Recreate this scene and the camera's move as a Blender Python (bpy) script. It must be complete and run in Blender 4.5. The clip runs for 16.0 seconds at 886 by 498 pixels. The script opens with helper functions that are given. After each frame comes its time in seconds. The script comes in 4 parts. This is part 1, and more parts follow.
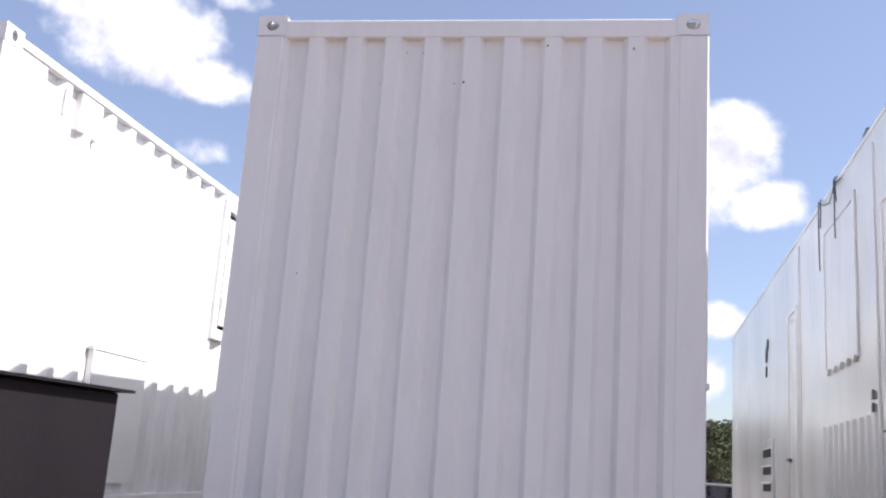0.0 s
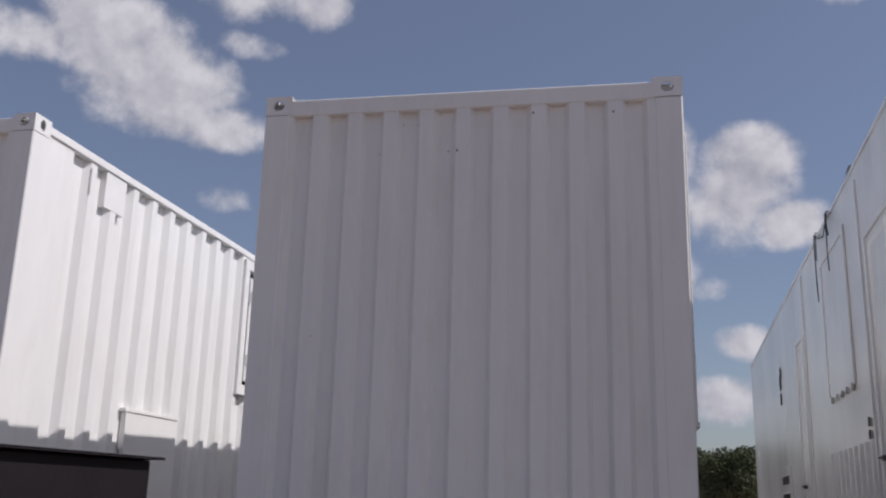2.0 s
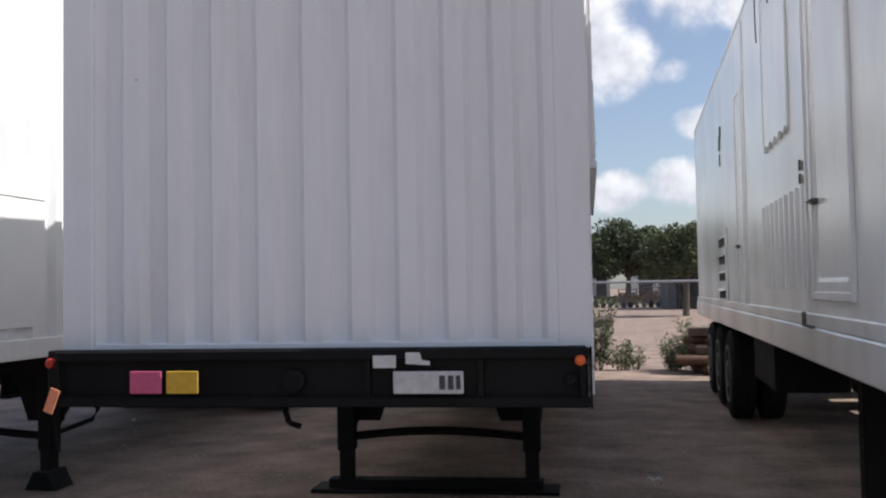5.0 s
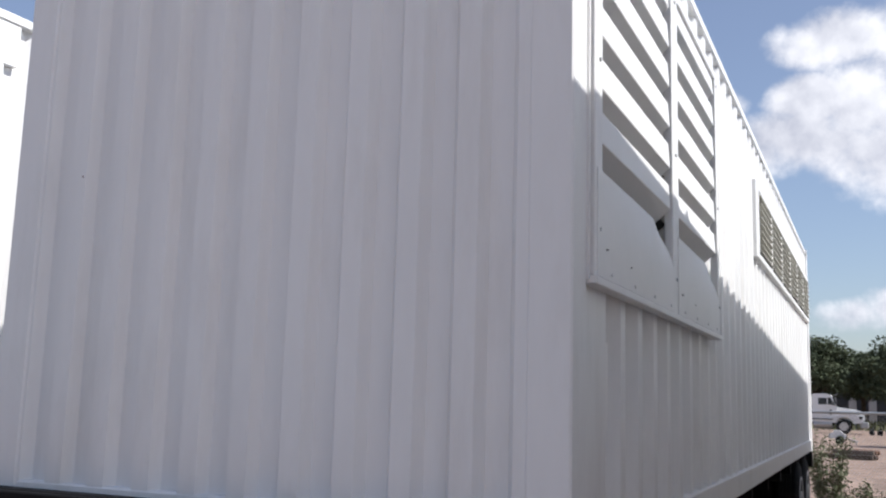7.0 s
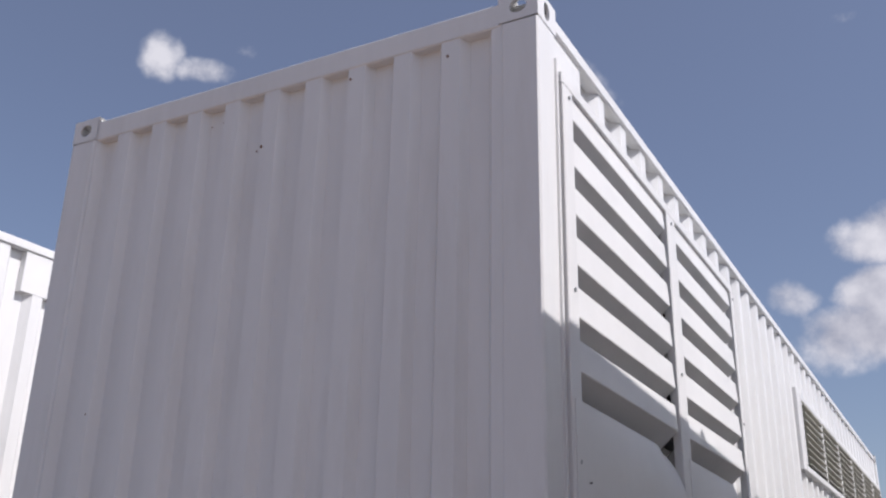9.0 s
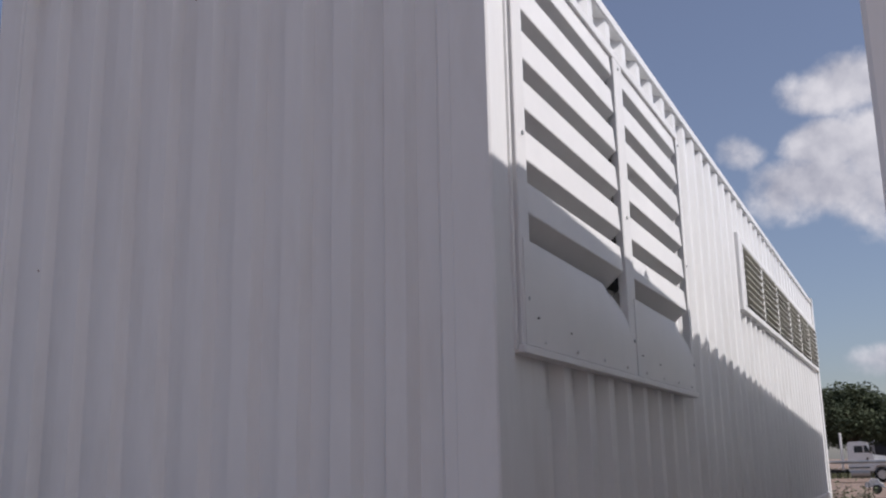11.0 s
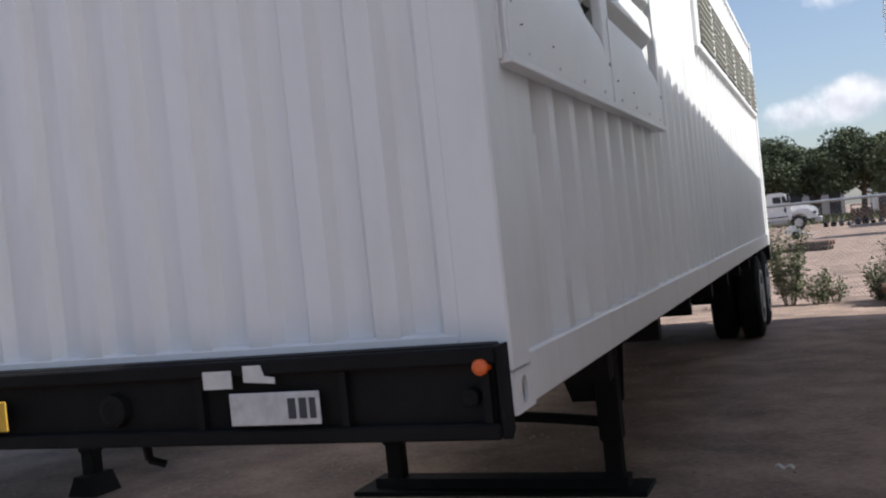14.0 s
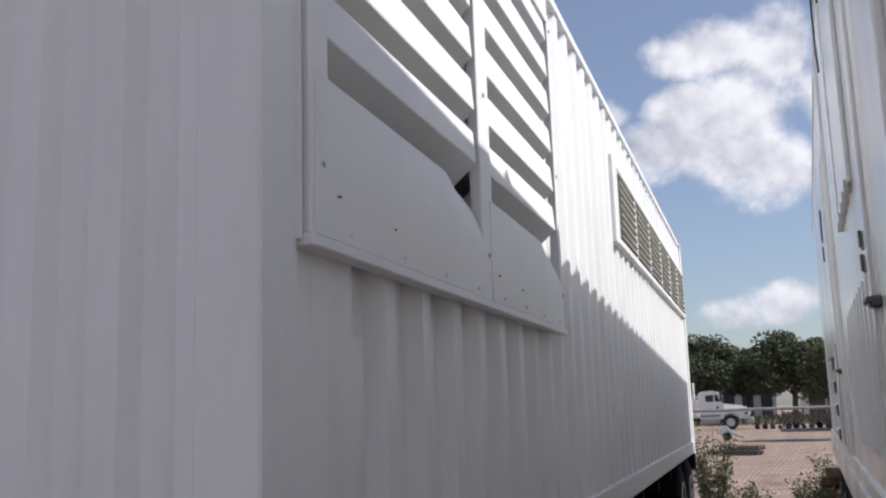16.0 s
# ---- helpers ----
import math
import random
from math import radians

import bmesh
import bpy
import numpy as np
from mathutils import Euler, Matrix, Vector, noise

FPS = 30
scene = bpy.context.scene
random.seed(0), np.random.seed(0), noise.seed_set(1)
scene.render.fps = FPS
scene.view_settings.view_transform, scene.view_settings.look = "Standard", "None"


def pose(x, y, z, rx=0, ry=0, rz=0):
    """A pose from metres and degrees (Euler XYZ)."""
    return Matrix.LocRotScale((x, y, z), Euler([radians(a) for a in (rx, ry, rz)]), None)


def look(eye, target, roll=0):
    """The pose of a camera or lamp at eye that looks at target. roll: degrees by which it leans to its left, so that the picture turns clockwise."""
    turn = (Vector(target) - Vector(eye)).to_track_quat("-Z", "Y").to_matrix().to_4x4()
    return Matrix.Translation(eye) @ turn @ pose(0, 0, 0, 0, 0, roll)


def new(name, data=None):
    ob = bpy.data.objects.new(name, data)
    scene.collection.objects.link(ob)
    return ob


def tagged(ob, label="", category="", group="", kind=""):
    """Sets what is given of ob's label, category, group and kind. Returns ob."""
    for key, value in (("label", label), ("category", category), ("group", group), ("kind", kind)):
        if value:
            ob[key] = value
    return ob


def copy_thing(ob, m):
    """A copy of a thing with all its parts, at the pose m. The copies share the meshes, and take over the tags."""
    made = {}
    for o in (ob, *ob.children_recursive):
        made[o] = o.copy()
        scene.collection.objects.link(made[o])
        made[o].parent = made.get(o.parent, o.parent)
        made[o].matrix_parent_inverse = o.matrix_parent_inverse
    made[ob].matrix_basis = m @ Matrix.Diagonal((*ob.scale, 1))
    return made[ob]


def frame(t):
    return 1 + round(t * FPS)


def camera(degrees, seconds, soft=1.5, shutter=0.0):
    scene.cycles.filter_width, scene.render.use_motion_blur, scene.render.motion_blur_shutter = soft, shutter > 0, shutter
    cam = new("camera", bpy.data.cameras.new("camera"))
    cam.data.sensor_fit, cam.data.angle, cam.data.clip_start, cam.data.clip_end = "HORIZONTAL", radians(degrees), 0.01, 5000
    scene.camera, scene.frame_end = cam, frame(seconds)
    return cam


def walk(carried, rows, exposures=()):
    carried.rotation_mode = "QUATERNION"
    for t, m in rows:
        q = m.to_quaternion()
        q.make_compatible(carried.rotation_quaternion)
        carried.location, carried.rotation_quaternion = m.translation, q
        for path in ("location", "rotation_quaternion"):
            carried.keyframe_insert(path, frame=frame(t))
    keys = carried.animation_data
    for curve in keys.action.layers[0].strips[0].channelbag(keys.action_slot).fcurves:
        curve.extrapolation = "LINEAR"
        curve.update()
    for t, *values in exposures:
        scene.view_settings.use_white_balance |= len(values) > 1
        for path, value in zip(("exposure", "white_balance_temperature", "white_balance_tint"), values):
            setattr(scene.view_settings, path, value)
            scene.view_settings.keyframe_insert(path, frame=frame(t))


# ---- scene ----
ZB = 1.052          # height of the container floors over the ground

# ---------------------------------------------------------------- camera
cam = camera(49.56, 16.0, soft=2.2)
PATH = [  # seconds, x, y, z, pitch, roll, yaw
    (0.0, 1.907, -4.713, 1.582, 12.77, -3.94, 8.50),
    (0.5, 1.934, -4.871, 1.677, 15.57, -3.91, 10.78),
    (1.0, 2.038, -4.964, 1.660, 15.79, -2.29, 10.61),
    (1.5, 2.096, -5.053, 1.681, 19.11, -2.12, 10.48),
    (2.0, 2.090, -5.076, 1.619, 14.86, -1.50, 10.55),
    (2.5, 2.081, -5.072, 1.571, 11.46, -1.22, 10.00),
    (3.0, 2.073, -5.038, 1.537, 6.99, -1.06, 9.40),
    (3.5, 2.037, -4.945, 1.519, 3.49, -0.74, 9.43),
    (4.0, 1.993, -4.756, 1.522, 1.73, -0.19, 8.78),
    (4.2, 2.031, -4.652, 1.504, 2.32, -0.29, 6.71),
    (6.3, 3.138, -3.285, 1.528, 2.99, 4.86, 20.94),
    (6.5, 3.198, -3.162, 1.562, 4.42, 4.28, 23.54),
    (7.0, 3.290, -2.886, 1.654, 8.83, -1.59, 23.99),
    (7.5, 3.444, -2.828, 1.700, 15.30, -0.44, 28.30),
    (8.0, 3.555, -2.785, 1.735, 19.83, -1.51, 27.93),
    (8.2, 3.577, -2.789, 1.759, 20.92, -1.77, 28.43),
    (10.3, 3.603, -2.841, 1.703, 17.81, 0.82, 27.53),
    (10.5, 3.622, -2.857, 1.693, 15.66, 0.93, 27.74),
    (11.0, 3.607, -2.815, 1.681, 12.67, 1.07, 25.89),
    (11.5, 3.616, -2.821, 1.643, 9.61, 1.22, 23.63),
    (12.0, 3.597, -2.822, 1.609, 7.54, 1.90, 23.72),
    (12.5, 3.510, -2.767, 1.591, 4.02, 1.96, 23.09),
    (13.0, 3.382, -2.763, 1.557, 1.38, 2.86, 20.01),
    (13.5, 3.260, -2.667, 1.542, -2.52, 3.80, 19.62),
    (14.0, 3.271, -2.482, 1.539, -0.30, 5.87, 21.97),
    (14.5, 3.362, -2.229, 1.586, 2.41, 7.95, 25.28),
    (15.0, 3.364, -2.057, 1.641, 5.24, 3.62, 24.74),
    (15.5, 3.326, -1.841, 1.707, 8.09, -0.34, 19.92),
    (16.0, 3.340, -1.645, 1.677, 9.79, 1.87, 18.11),
]
EXPOSURES = [
    (0.0, 0.90, 6230, 16), (0.5, 0.48, 6230, 16), (1.0, 0.30, 6210, 16), (1.5, -0.02, 6230, 16), (2.0, -0.30, 6260, 16), (2.5, -0.45, 6280, 16),
    (3.0, -0.50, 6360, 15), (3.5, -0.50, 6340, 15), (4.2, 0.15, 6300, 13), (6.3, 0.57, 6190, 9), (7.0, 0.48, 6150, 11), (7.5, 0.36, 6120, 13),
    (8.2, 0.17, 6110, 15), (10.3, -0.12, 6260, 16), (12.0, -0.12, 6150, 15), (12.5, -0.17, 6230, 15), (13.5, 0.46, 6180, 10), (14.5, 0.57, 6190, 10), (16.0, 0.33, 6220, 12)]
walk(cam, [(t, pose(x, y, z, 90 + p, r, w)) for t, x, y, z, p, r, w in PATH], EXPOSURES)

# ---------------------------------------------------------------- light
SUN_ELEV, SUN_AZ = radians(48.6), radians(1.5)     # azimuth from +x towards +y
to_sun = Vector((math.cos(SUN_ELEV) * math.cos(SUN_AZ), math.cos(SUN_ELEV) * math.sin(SUN_AZ), math.sin(SUN_ELEV)))
sun = new("sun", bpy.data.lights.new("sun", "SUN"))
sun.data.energy, sun.data.angle, sun.data.color = 4.3, radians(0.5), (1.0, 0.95, 0.88)
sun.matrix_world = look(to_sun * 50, (0, 0, 0))


def direction(yaw, pitch):
    """Unit vector: yaw in degrees to the left of +y, pitch up."""
    a, b = radians(yaw), radians(pitch)
    return Vector((-math.sin(a) * math.cos(b), math.cos(a) * math.cos(b), math.sin(b)))


# clouds: yaw, pitch, half width and half height in degrees, density
CLOUDS = [
    (27.9, 29.6, 3.2, 1.6, 0.95), (22.8, 29.7, 4.4, 2.7, 1), (19.9, 28.9, 2.1, 1.8, 0.95), (36.9, 24.6, 3.2, 1.6, 0.95), (31.8, 25.4, 4.7, 2.6, 1),
    (28.7, 23.1, 4.9, 3.4, 1), (25.0, 21.1, 3.0, 1.6, 0.95), (23.6, 25.9, 2.3, 1.0, 0.8), (24.3, 17.0, 1.9, 1.1, 0.9), (-7.7, 19.7, 3.4, 2.1, 1),
    (-5.9, 17.3, 3.2, 2.8, 1), (-9.6, 16.0, 2.8, 1.6, 0.95), (-13.8, 29.3, 2.1, 1.8, 0.95), (-7.1, 9.3, 2.0, 1.1, 0.9), (-5.5, 6.0, 2.3, 1.5, 0.9),
    (2.3, 32.1, 1.4, 0.5, 0.5), (-5.1, 12.5, 1.7, 0.8, 0.5), (0.7, 20.2, 4.0, 1.8, 1), (-2.3, 19.5, 2.6, 3.2, 1), (2.4, 17.1, 2.8, 1.5, 1),
    (3.4, 14.9, 3.2, 2.0, 1), (-0.7, 13.7, 3.6, 2.6, 1), (0.9, 11.9, 2.3, 0.8, 0.6), (-1.8, 5.6, 2.3, 1.4, 0.95), (1.0, 5.1, 2.8, 1.1, 0.75),
    (47.6, 30.7, 1.4, 1.6, 0.8), (44.8, 30.1, 2.3, 0.9, 0.75), (42.4, 31.6, 1.4, 0.7, 0.65), (6.8, 31.6, 2.6, 0.8, 0.3), (1.8, 14.5, 4.2, 1.9, 0.9),
    (-7.2, 18.4, 3.4, 2.8, 1), (-0.6, 16.8, 3.4, 3.0, 1), (30.2, 24.4, 4.2, 2.6, 1), (7.8, 17.1, 1.6, 1.3, 0.9), (5.9, 14.6, 3.0, 1.9, 0.95),
    (-40, 20, 14, 6, .9), (-70, 35, 14, 6, .8), (110, 20, 16, 6, .9),
    (150, 30, 18, 7, .8), (-120, 18, 18, 7, .9), (190, 12, 20, 6, .9)]


def make_world():
    world = bpy.data.worlds.new("sky")
    scene.world = world
    world.use_nodes = True
    nt = world.node_tree
    nt.nodes.clear()
    N, L = nt.nodes.new, nt.links.new
    out, back = N("ShaderNodeOutputWorld"), N("ShaderNodeBackground")
    sky = N("ShaderNodeTexSky")
    sky.sky_type, sky.sun_disc = "NISHITA", False
    sky.sun_elevation, sky.sun_rotation = SUN_ELEV, math.pi / 2 - SUN_AZ
    sky.air_density, sky.dust_density, sky.ozone_density = 1.0, 1.2, 1.5
    co = N("ShaderNodeTexCoord")
    ns = N("ShaderNodeTexNoise")
    ns.inputs["Scale"].default_value, ns.inputs["Detail"].default_value, ns.inputs["Roughness"].default_value = 13.0, 8.0, 0.58
    L(co.outputs["Generated"], ns.inputs["Vector"])
    total = None

    def math_node(op, a, b=None, clamp=False):
        n = N("ShaderNodeMath")
        n.operation, n.use_clamp = op, clamp
        for i, v in enumerate((a, b)):
            if v is None:
                continue
            if isinstance(v, (int, float)):
                n.inputs[i].default_value = v
            else:
                L(v, n.inputs[i])
        return n.outputs[0]

    for yaw, pitch, w, h, dens in CLOUDS:
        c = direction(yaw, pitch)
        side = Vector((c.y, -c.x, 0)).normalized()
        up = side.cross(c).normalized()
        parts = []
        for axis, size in ((side, w), (up, h), (c, None)):
            d = N("ShaderNodeVectorMath")
            d.operation = "DOT_PRODUCT"
            L(co.outputs["Generated"], d.inputs[0])
            d.inputs[1].default_value = axis
            parts.append(math_node("DIVIDE", d.outputs["Value"], math.sin(radians(size))) if size else d.outputs["Value"])
        r2 = math_node("ADD", math_node("MULTIPLY", parts[0], parts[0]), math_node("MULTIPLY", parts[1], parts[1]))
        m = math_node("MULTIPLY", math_node("SUBTRACT", 1.0, math_node("MULTIPLY", r2, 0.55), clamp=True), dens)
        m = math_node("MULTIPLY", m, math_node("GREATER_THAN", parts[2], 0.0))
        total = m if total is None else math_node("MAXIMUM", total, m)
    raw = math_node("ADD", math_node("MULTIPLY", total, 1.15), math_node("MULTIPLY", math_node("SUBTRACT", ns.outputs["Fac"], 0.5), 1.9))
    ramp = N("ShaderNodeMapRange")
    ramp.interpolation_type = "SMOOTHSTEP"
    L(raw, ramp.inputs["Value"])
    ramp.inputs["From Min"].default_value, ramp.inputs["From Max"].default_value = 0.42, 1.04
    fac = math_node("MULTIPLY", ramp.outputs["Result"], math_node("MINIMUM", math_node("MULTIPLY", total, 3.0), 1.0))
    # cloud tops lighter, undersides greyer, after the noise a little higher up
    up = N("ShaderNodeVectorMath")
    up.operation = "ADD"
    L(co.outputs["Generated"], up.inputs[0])
    up.inputs[1].default_value = (0.006, 0.0, 0.016)
    ns2 = N("ShaderNodeTexNoise")
    ns2.inputs["Scale"].default_value, ns2.inputs["Detail"].default_value, ns2.inputs["Roughness"].default_value = 13.0, 3.0, 0.5
    L(up.outputs[0], ns2.inputs["Vector"])
    lit = math_node("SUBTRACT", ns.outputs["Fac"], ns2.outputs["Fac"])
    tone = N("ShaderNodeMixRGB")
    tone.inputs[1].default_value, tone.inputs[2].default_value = (4.3, 4.4, 5.0, 1), (8.1, 8.0, 8.1, 1)
    r3 = N("ShaderNodeMapRange")
    L(lit, r3.inputs["Value"])
    r3.inputs["From Min"].default_value, r3.inputs["From Max"].default_value = -0.20, 0.12
    L(r3.outputs["Result"], tone.inputs[0])
    mix = N("ShaderNodeMixRGB")
    L(fac, mix.inputs[0])
    haze = N("ShaderNodeMixRGB")
    haze.inputs[0].default_value, haze.inputs[2].default_value = 0.14, (5.4, 5.15, 6.1, 1)
    L(sky.outputs["Color"], haze.inputs[1])
    L(haze.outputs[0], mix.inputs[1])
    L(tone.outputs[0], mix.inputs[2])
    L(mix.outputs[0], back.inputs["Color"])
    back.inputs["Strength"].default_value = 0.092
    L(back.outputs[0], out.inputs[0])


make_world()


# ---------------------------------------------------------------- materials
def material(name, base, rough=0.6, metal=0.0, vary=0.12, scale=3.0, fine=40.0, bump=0.0, dirt=None, dirt_amount=0.0, dirt_scale=1.2, stretch=(1, 1, 1), random_tone=0.0, gloss=0.5):
    """A principled surface with broad and fine variation, optional stains and relief."""
    m = bpy.data.materials.new(name)
    m.use_nodes = True
    nt = m.node_tree
    N, L = nt.nodes.new, nt.links.new
    b = nt.nodes["Principled BSDF"]
    b.inputs["Metallic"].default_value = metal
    b.inputs["Specular IOR Level"].default_value = gloss
    co, mp = N("ShaderNodeTexCoord"), N("ShaderNodeMapping")
    mp.inputs["Scale"].default_value = stretch
    L(co.outputs["Object"], mp.inputs["Vector"])
    n1, n2 = N("ShaderNodeTexNoise"), N("ShaderNodeTexNoise")
    n1.inputs["Scale"].default_value, n1.inputs["Detail"].default_value = scale, 5
    n2.inputs["Scale"].default_value, n2.inputs["Detail"].default_value = fine, 4
    L(mp.outputs[0], n1.inputs["Vector"]), L(mp.outputs[0], n2.inputs["Vector"])
    add = N("ShaderNodeMath")
    add.operation = "MULTIPLY_ADD"
    L(n2.outputs["Fac"], add.inputs[0])
    add.inputs[1].default_value = 0.5
    L(n1.outputs["Fac"], add.inputs[2])
    rg = N("ShaderNodeMapRange")
    L(add.outputs[0], rg.inputs["Value"])
    rg.inputs["From Min"].default_value, rg.inputs["From Max"].default_value = 0.45, 1.05
    rg.inputs["To Min"].default_value, rg.inputs["To Max"].default_value = 1 - vary, 1 + vary
    mul = N("ShaderNodeVectorMath")
    mul.operation = "SCALE"
    mul.inputs[0].default_value = base
    L(rg.outputs[0], mul.inputs["Scale"])
    colour = mul.outputs[0]
    if random_tone:
        info, rr, sc = N("ShaderNodeObjectInfo"), N("ShaderNodeMapRange"), N("ShaderNodeVectorMath")
        sc.operation = "SCALE"
        L(info.outputs["Random"], rr.inputs["Value"])
        rr.inputs["To Min"].default_value, rr.inputs["To Max"].default_value = 1 - random_tone, 1 + random_tone
        L(colour, sc.inputs[0]), L(rr.outputs[0], sc.inputs["Scale"])
        colour = sc.outputs[0]
    if dirt:
        n3, r3, mx = N("ShaderNodeTexNoise"), N("ShaderNodeMapRange"), N("ShaderNodeMixRGB")
        n3.inputs["Scale"].default_value, n3.inputs["Detail"].default_value, n3.inputs["Roughness"].default_value = dirt_scale, 8, 0.65
        L(mp.outputs[0], n3.inputs["Vector"]), L(n3.outputs["Fac"], r3.inputs["Value"])
        r3.inputs["From Min"].default_value, r3.inputs["From Max"].default_value = 0.5, 0.75
        r3.inputs["To Max"].default_value = dirt_amount
        L(r3.outputs[0], mx.inputs[0]), L(colour, mx.inputs[1])
        mx.inputs[2].default_value = (*dirt, 1)
        colour = mx.outputs[0]
    L(colour, b.inputs["Base Color"])
    rr = N("ShaderNodeMapRange")
    L(n1.outputs["Fac"], rr.inputs["Value"])
    rr.inputs["To Min"].default_value, rr.inputs["To Max"].default_value = max(rough - 0.12, 0.02), min(rough + 0.12, 1)
    L(rr.outputs[0], b.inputs["Roughness"])
    if bump:
        bp = N("ShaderNodeBump")
        bp.inputs["Strength"].default_value, bp.inputs["Distance"].default_value = 1.0, bump
        L(add.outputs[0], bp.inputs["Height"]), L(bp.outputs[0], b.inputs["Normal"])
    return m


M_WHITE = material("white_container_paint", (0.79, 0.79, 0.78), 0.42, vary=0.05, scale=1.3, fine=9, bump=0.004, dirt=(0.5, 0.47, 0.42), dirt_amount=0.28, dirt_scale=2.6, stretch=(1.6, 1.6, 0.35))
M_SHEET = material("white_sheet_metal_paint", (0.80, 0.795, 0.78), 0.42, vary=0.04, scale=1.0, fine=6, bump=0.003, dirt=(0.5, 0.5, 0.48), dirt_amount=0.2)
M_BODY = material("white_trailer_paint", (0.85, 0.85, 0.83), 0.22, vary=0.06, scale=0.8, fine=5, bump=0.006, dirt=(0.5, 0.46, 0.41), dirt_amount=0.3, dirt_scale=1.8, stretch=(1, 1, 0.4))
M_RUST = material("rust_stain", (0.22, 0.11, 0.06), 0.9, vary=0.4, scale=30, fine=120)
M_BLACK = material("black_chassis_paint", (0.0095, 0.0092, 0.0096), 0.6, vary=0.35, scale=4, fine=60, bump=0.002, gloss=0.12, dirt=(0.022, 0.019, 0.016), dirt_amount=0.45, dirt_scale=3)
M_BOX = material("dark_brown_painted_steel", (0.0140, 0.0120, 0.0142), 0.65, gloss=0.12, vary=0.25, scale=2, fine=50, bump=0.002, dirt=(0.021, 0.018, 0.020), dirt_amount=0.6)
M_TYRE = material("tyre_rubber", (0.010, 0.010, 0.010), 0.9, gloss=0.2, vary=0.3, scale=8, fine=80, bump=0.003, dirt=(0.05, 0.042, 0.035), dirt_amount=0.4, dirt_scale=5)
M_RIM = material("white_wheel_paint", (0.62, 0.61, 0.58), 0.45, vary=0.15, dirt=(0.2, 0.15, 0.1), dirt_amount=0.5, dirt_scale=6)
# near-black in place of the shade inside openings; floor boards share it
M_DARK = material("inside_shade_black", (0.02, 0.02, 0.02), 0.8, vary=0.3)
M_SLAT = material("grey_louvre_slats", (0.46, 0.45, 0.40), 0.5, vary=0.15, dirt=(0.2, 0.17, 0.12), dirt_amount=0.5, dirt_scale=6)
M_GALV = material("galvanised_steel", (0.42, 0.43, 0.44), 0.45, 0.85, vary=0.15, scale=8)
M_STEEL = material("worn_steel_fitting", (0.14, 0.13, 0.12), 0.5, 0.6, vary=0.3, scale=20)
M_GROUND = material("packed_gravel_dirt", (0.285, 0.205, 0.160), 0.95, vary=0.6, scale=1.6, fine=24, bump=0.03, dirt=(0.115, 0.078, 0.062), dirt_amount=0.95, dirt_scale=0.7)
M_STONE = material("gravel_stones", (0.40, 0.35, 0.30), 0.95, vary=0.35, scale=12, random_tone=0.3)
M_LEAF = material("tree_leaves", (0.08, 0.098, 0.058), 0.85, vary=0.3, gloss=0.15, scale=0.6, fine=3)
M_LEAF_LIGHT = material("light_tree_leaves", (0.085, 0.10, 0.052), 0.8, vary=0.35, gloss=0.2, scale=1.0, fine=6)
M_WEED = material("weed_leaves", (0.12, 0.145, 0.075), 0.8, vary=0.4, scale=3, fine=20)
M_BARK = material("bark", (0.09, 0.07, 0.05), 0.95, vary=0.4, scale=6, bump=0.02)
M_TRUCK = material("white_truck_paint", (0.78, 0.78, 0.77), 0.25, vary=0.03)
M_GLASS = material("dark_window_glass", (0.03, 0.035, 0.04), 0.06, vary=0.1)
M_ORANGE = material("orange_lens", (0.75, 0.14, 0.03), 0.3, vary=0.1, scale=30)
M_RED = material("red_lens", (0.4, 0.03, 0.02), 0.3, vary=0.1, scale=30)
M_PINK = material("pink_placard", (0.55, 0.10, 0.20), 0.55, vary=0.15, scale=20)
M_YELLOW = material("yellow_placard", (0.62, 0.38, 0.04), 0.55, vary=0.15, scale=20)
M_LABEL = material("white_paper_label", (0.62, 0.61, 0.58), 0.7, vary=0.12, scale=25)
M_PLATE = material("grey_white_plate", (0.55, 0.54, 0.53), 0.45, vary=0.15, scale=20, dirt=(0.3, 0.28, 0.26), dirt_amount=0.5, dirt_scale=8)
M_INK = material("dark_print", (0.05, 0.05, 0.06), 0.6)
M_TAPE_O = material("orange_reflective_tape", (0.8, 0.30, 0.16), 0.4, vary=0.1, scale=20)
M_WOOD = material("weathered_timber", (0.11, 0.085, 0.068), 0.85, vary=0.4, scale=5, fine=30, random_tone=0.3)
M_RUSTY = material("rusty_steel", (0.17, 0.10, 0.07), 0.8, 0.2, vary=0.4, scale=8, random_tone=0.3)
M_FAR = material("pale_far_building", (0.55, 0.56, 0.57), 0.8, vary=0.1)
M_FARDARK = material("dark_far_building", (0.05, 0.055, 0.065), 0.7, vary=0.25)
M_GRASS = material("dry_grass_verge", (0.10, 0.105, 0.05), 0.95, vary=0.4, scale=0.3, fine=3)


# ---------------------------------------------------------------- mesh helpers
def part(name, bm, mat, parent=None, label="", smooth=False):
    """Links a bmesh as one mesh object under a thing or under a part."""
    me = bpy.data.meshes.new(name)
    bmesh.ops.recalc_face_normals(bm, faces=bm.faces)
    bm.to_mesh(me)
    bm.free()
    me.materials.append(mat)
    if smooth:
        for p in me.polygons:
            p.use_smooth = True
    ob = new(name, me)
    if parent is not None:
        ob.parent = parent
    if label:
        tagged(ob, label)
    return ob


def thing(name, label, category, m=None, group="", kind=""):
    e = new(name)
    e.empty_display_size = 0.2
    if m is not None:
        e.matrix_world = m
    return tagged(e, label, category, group, kind)


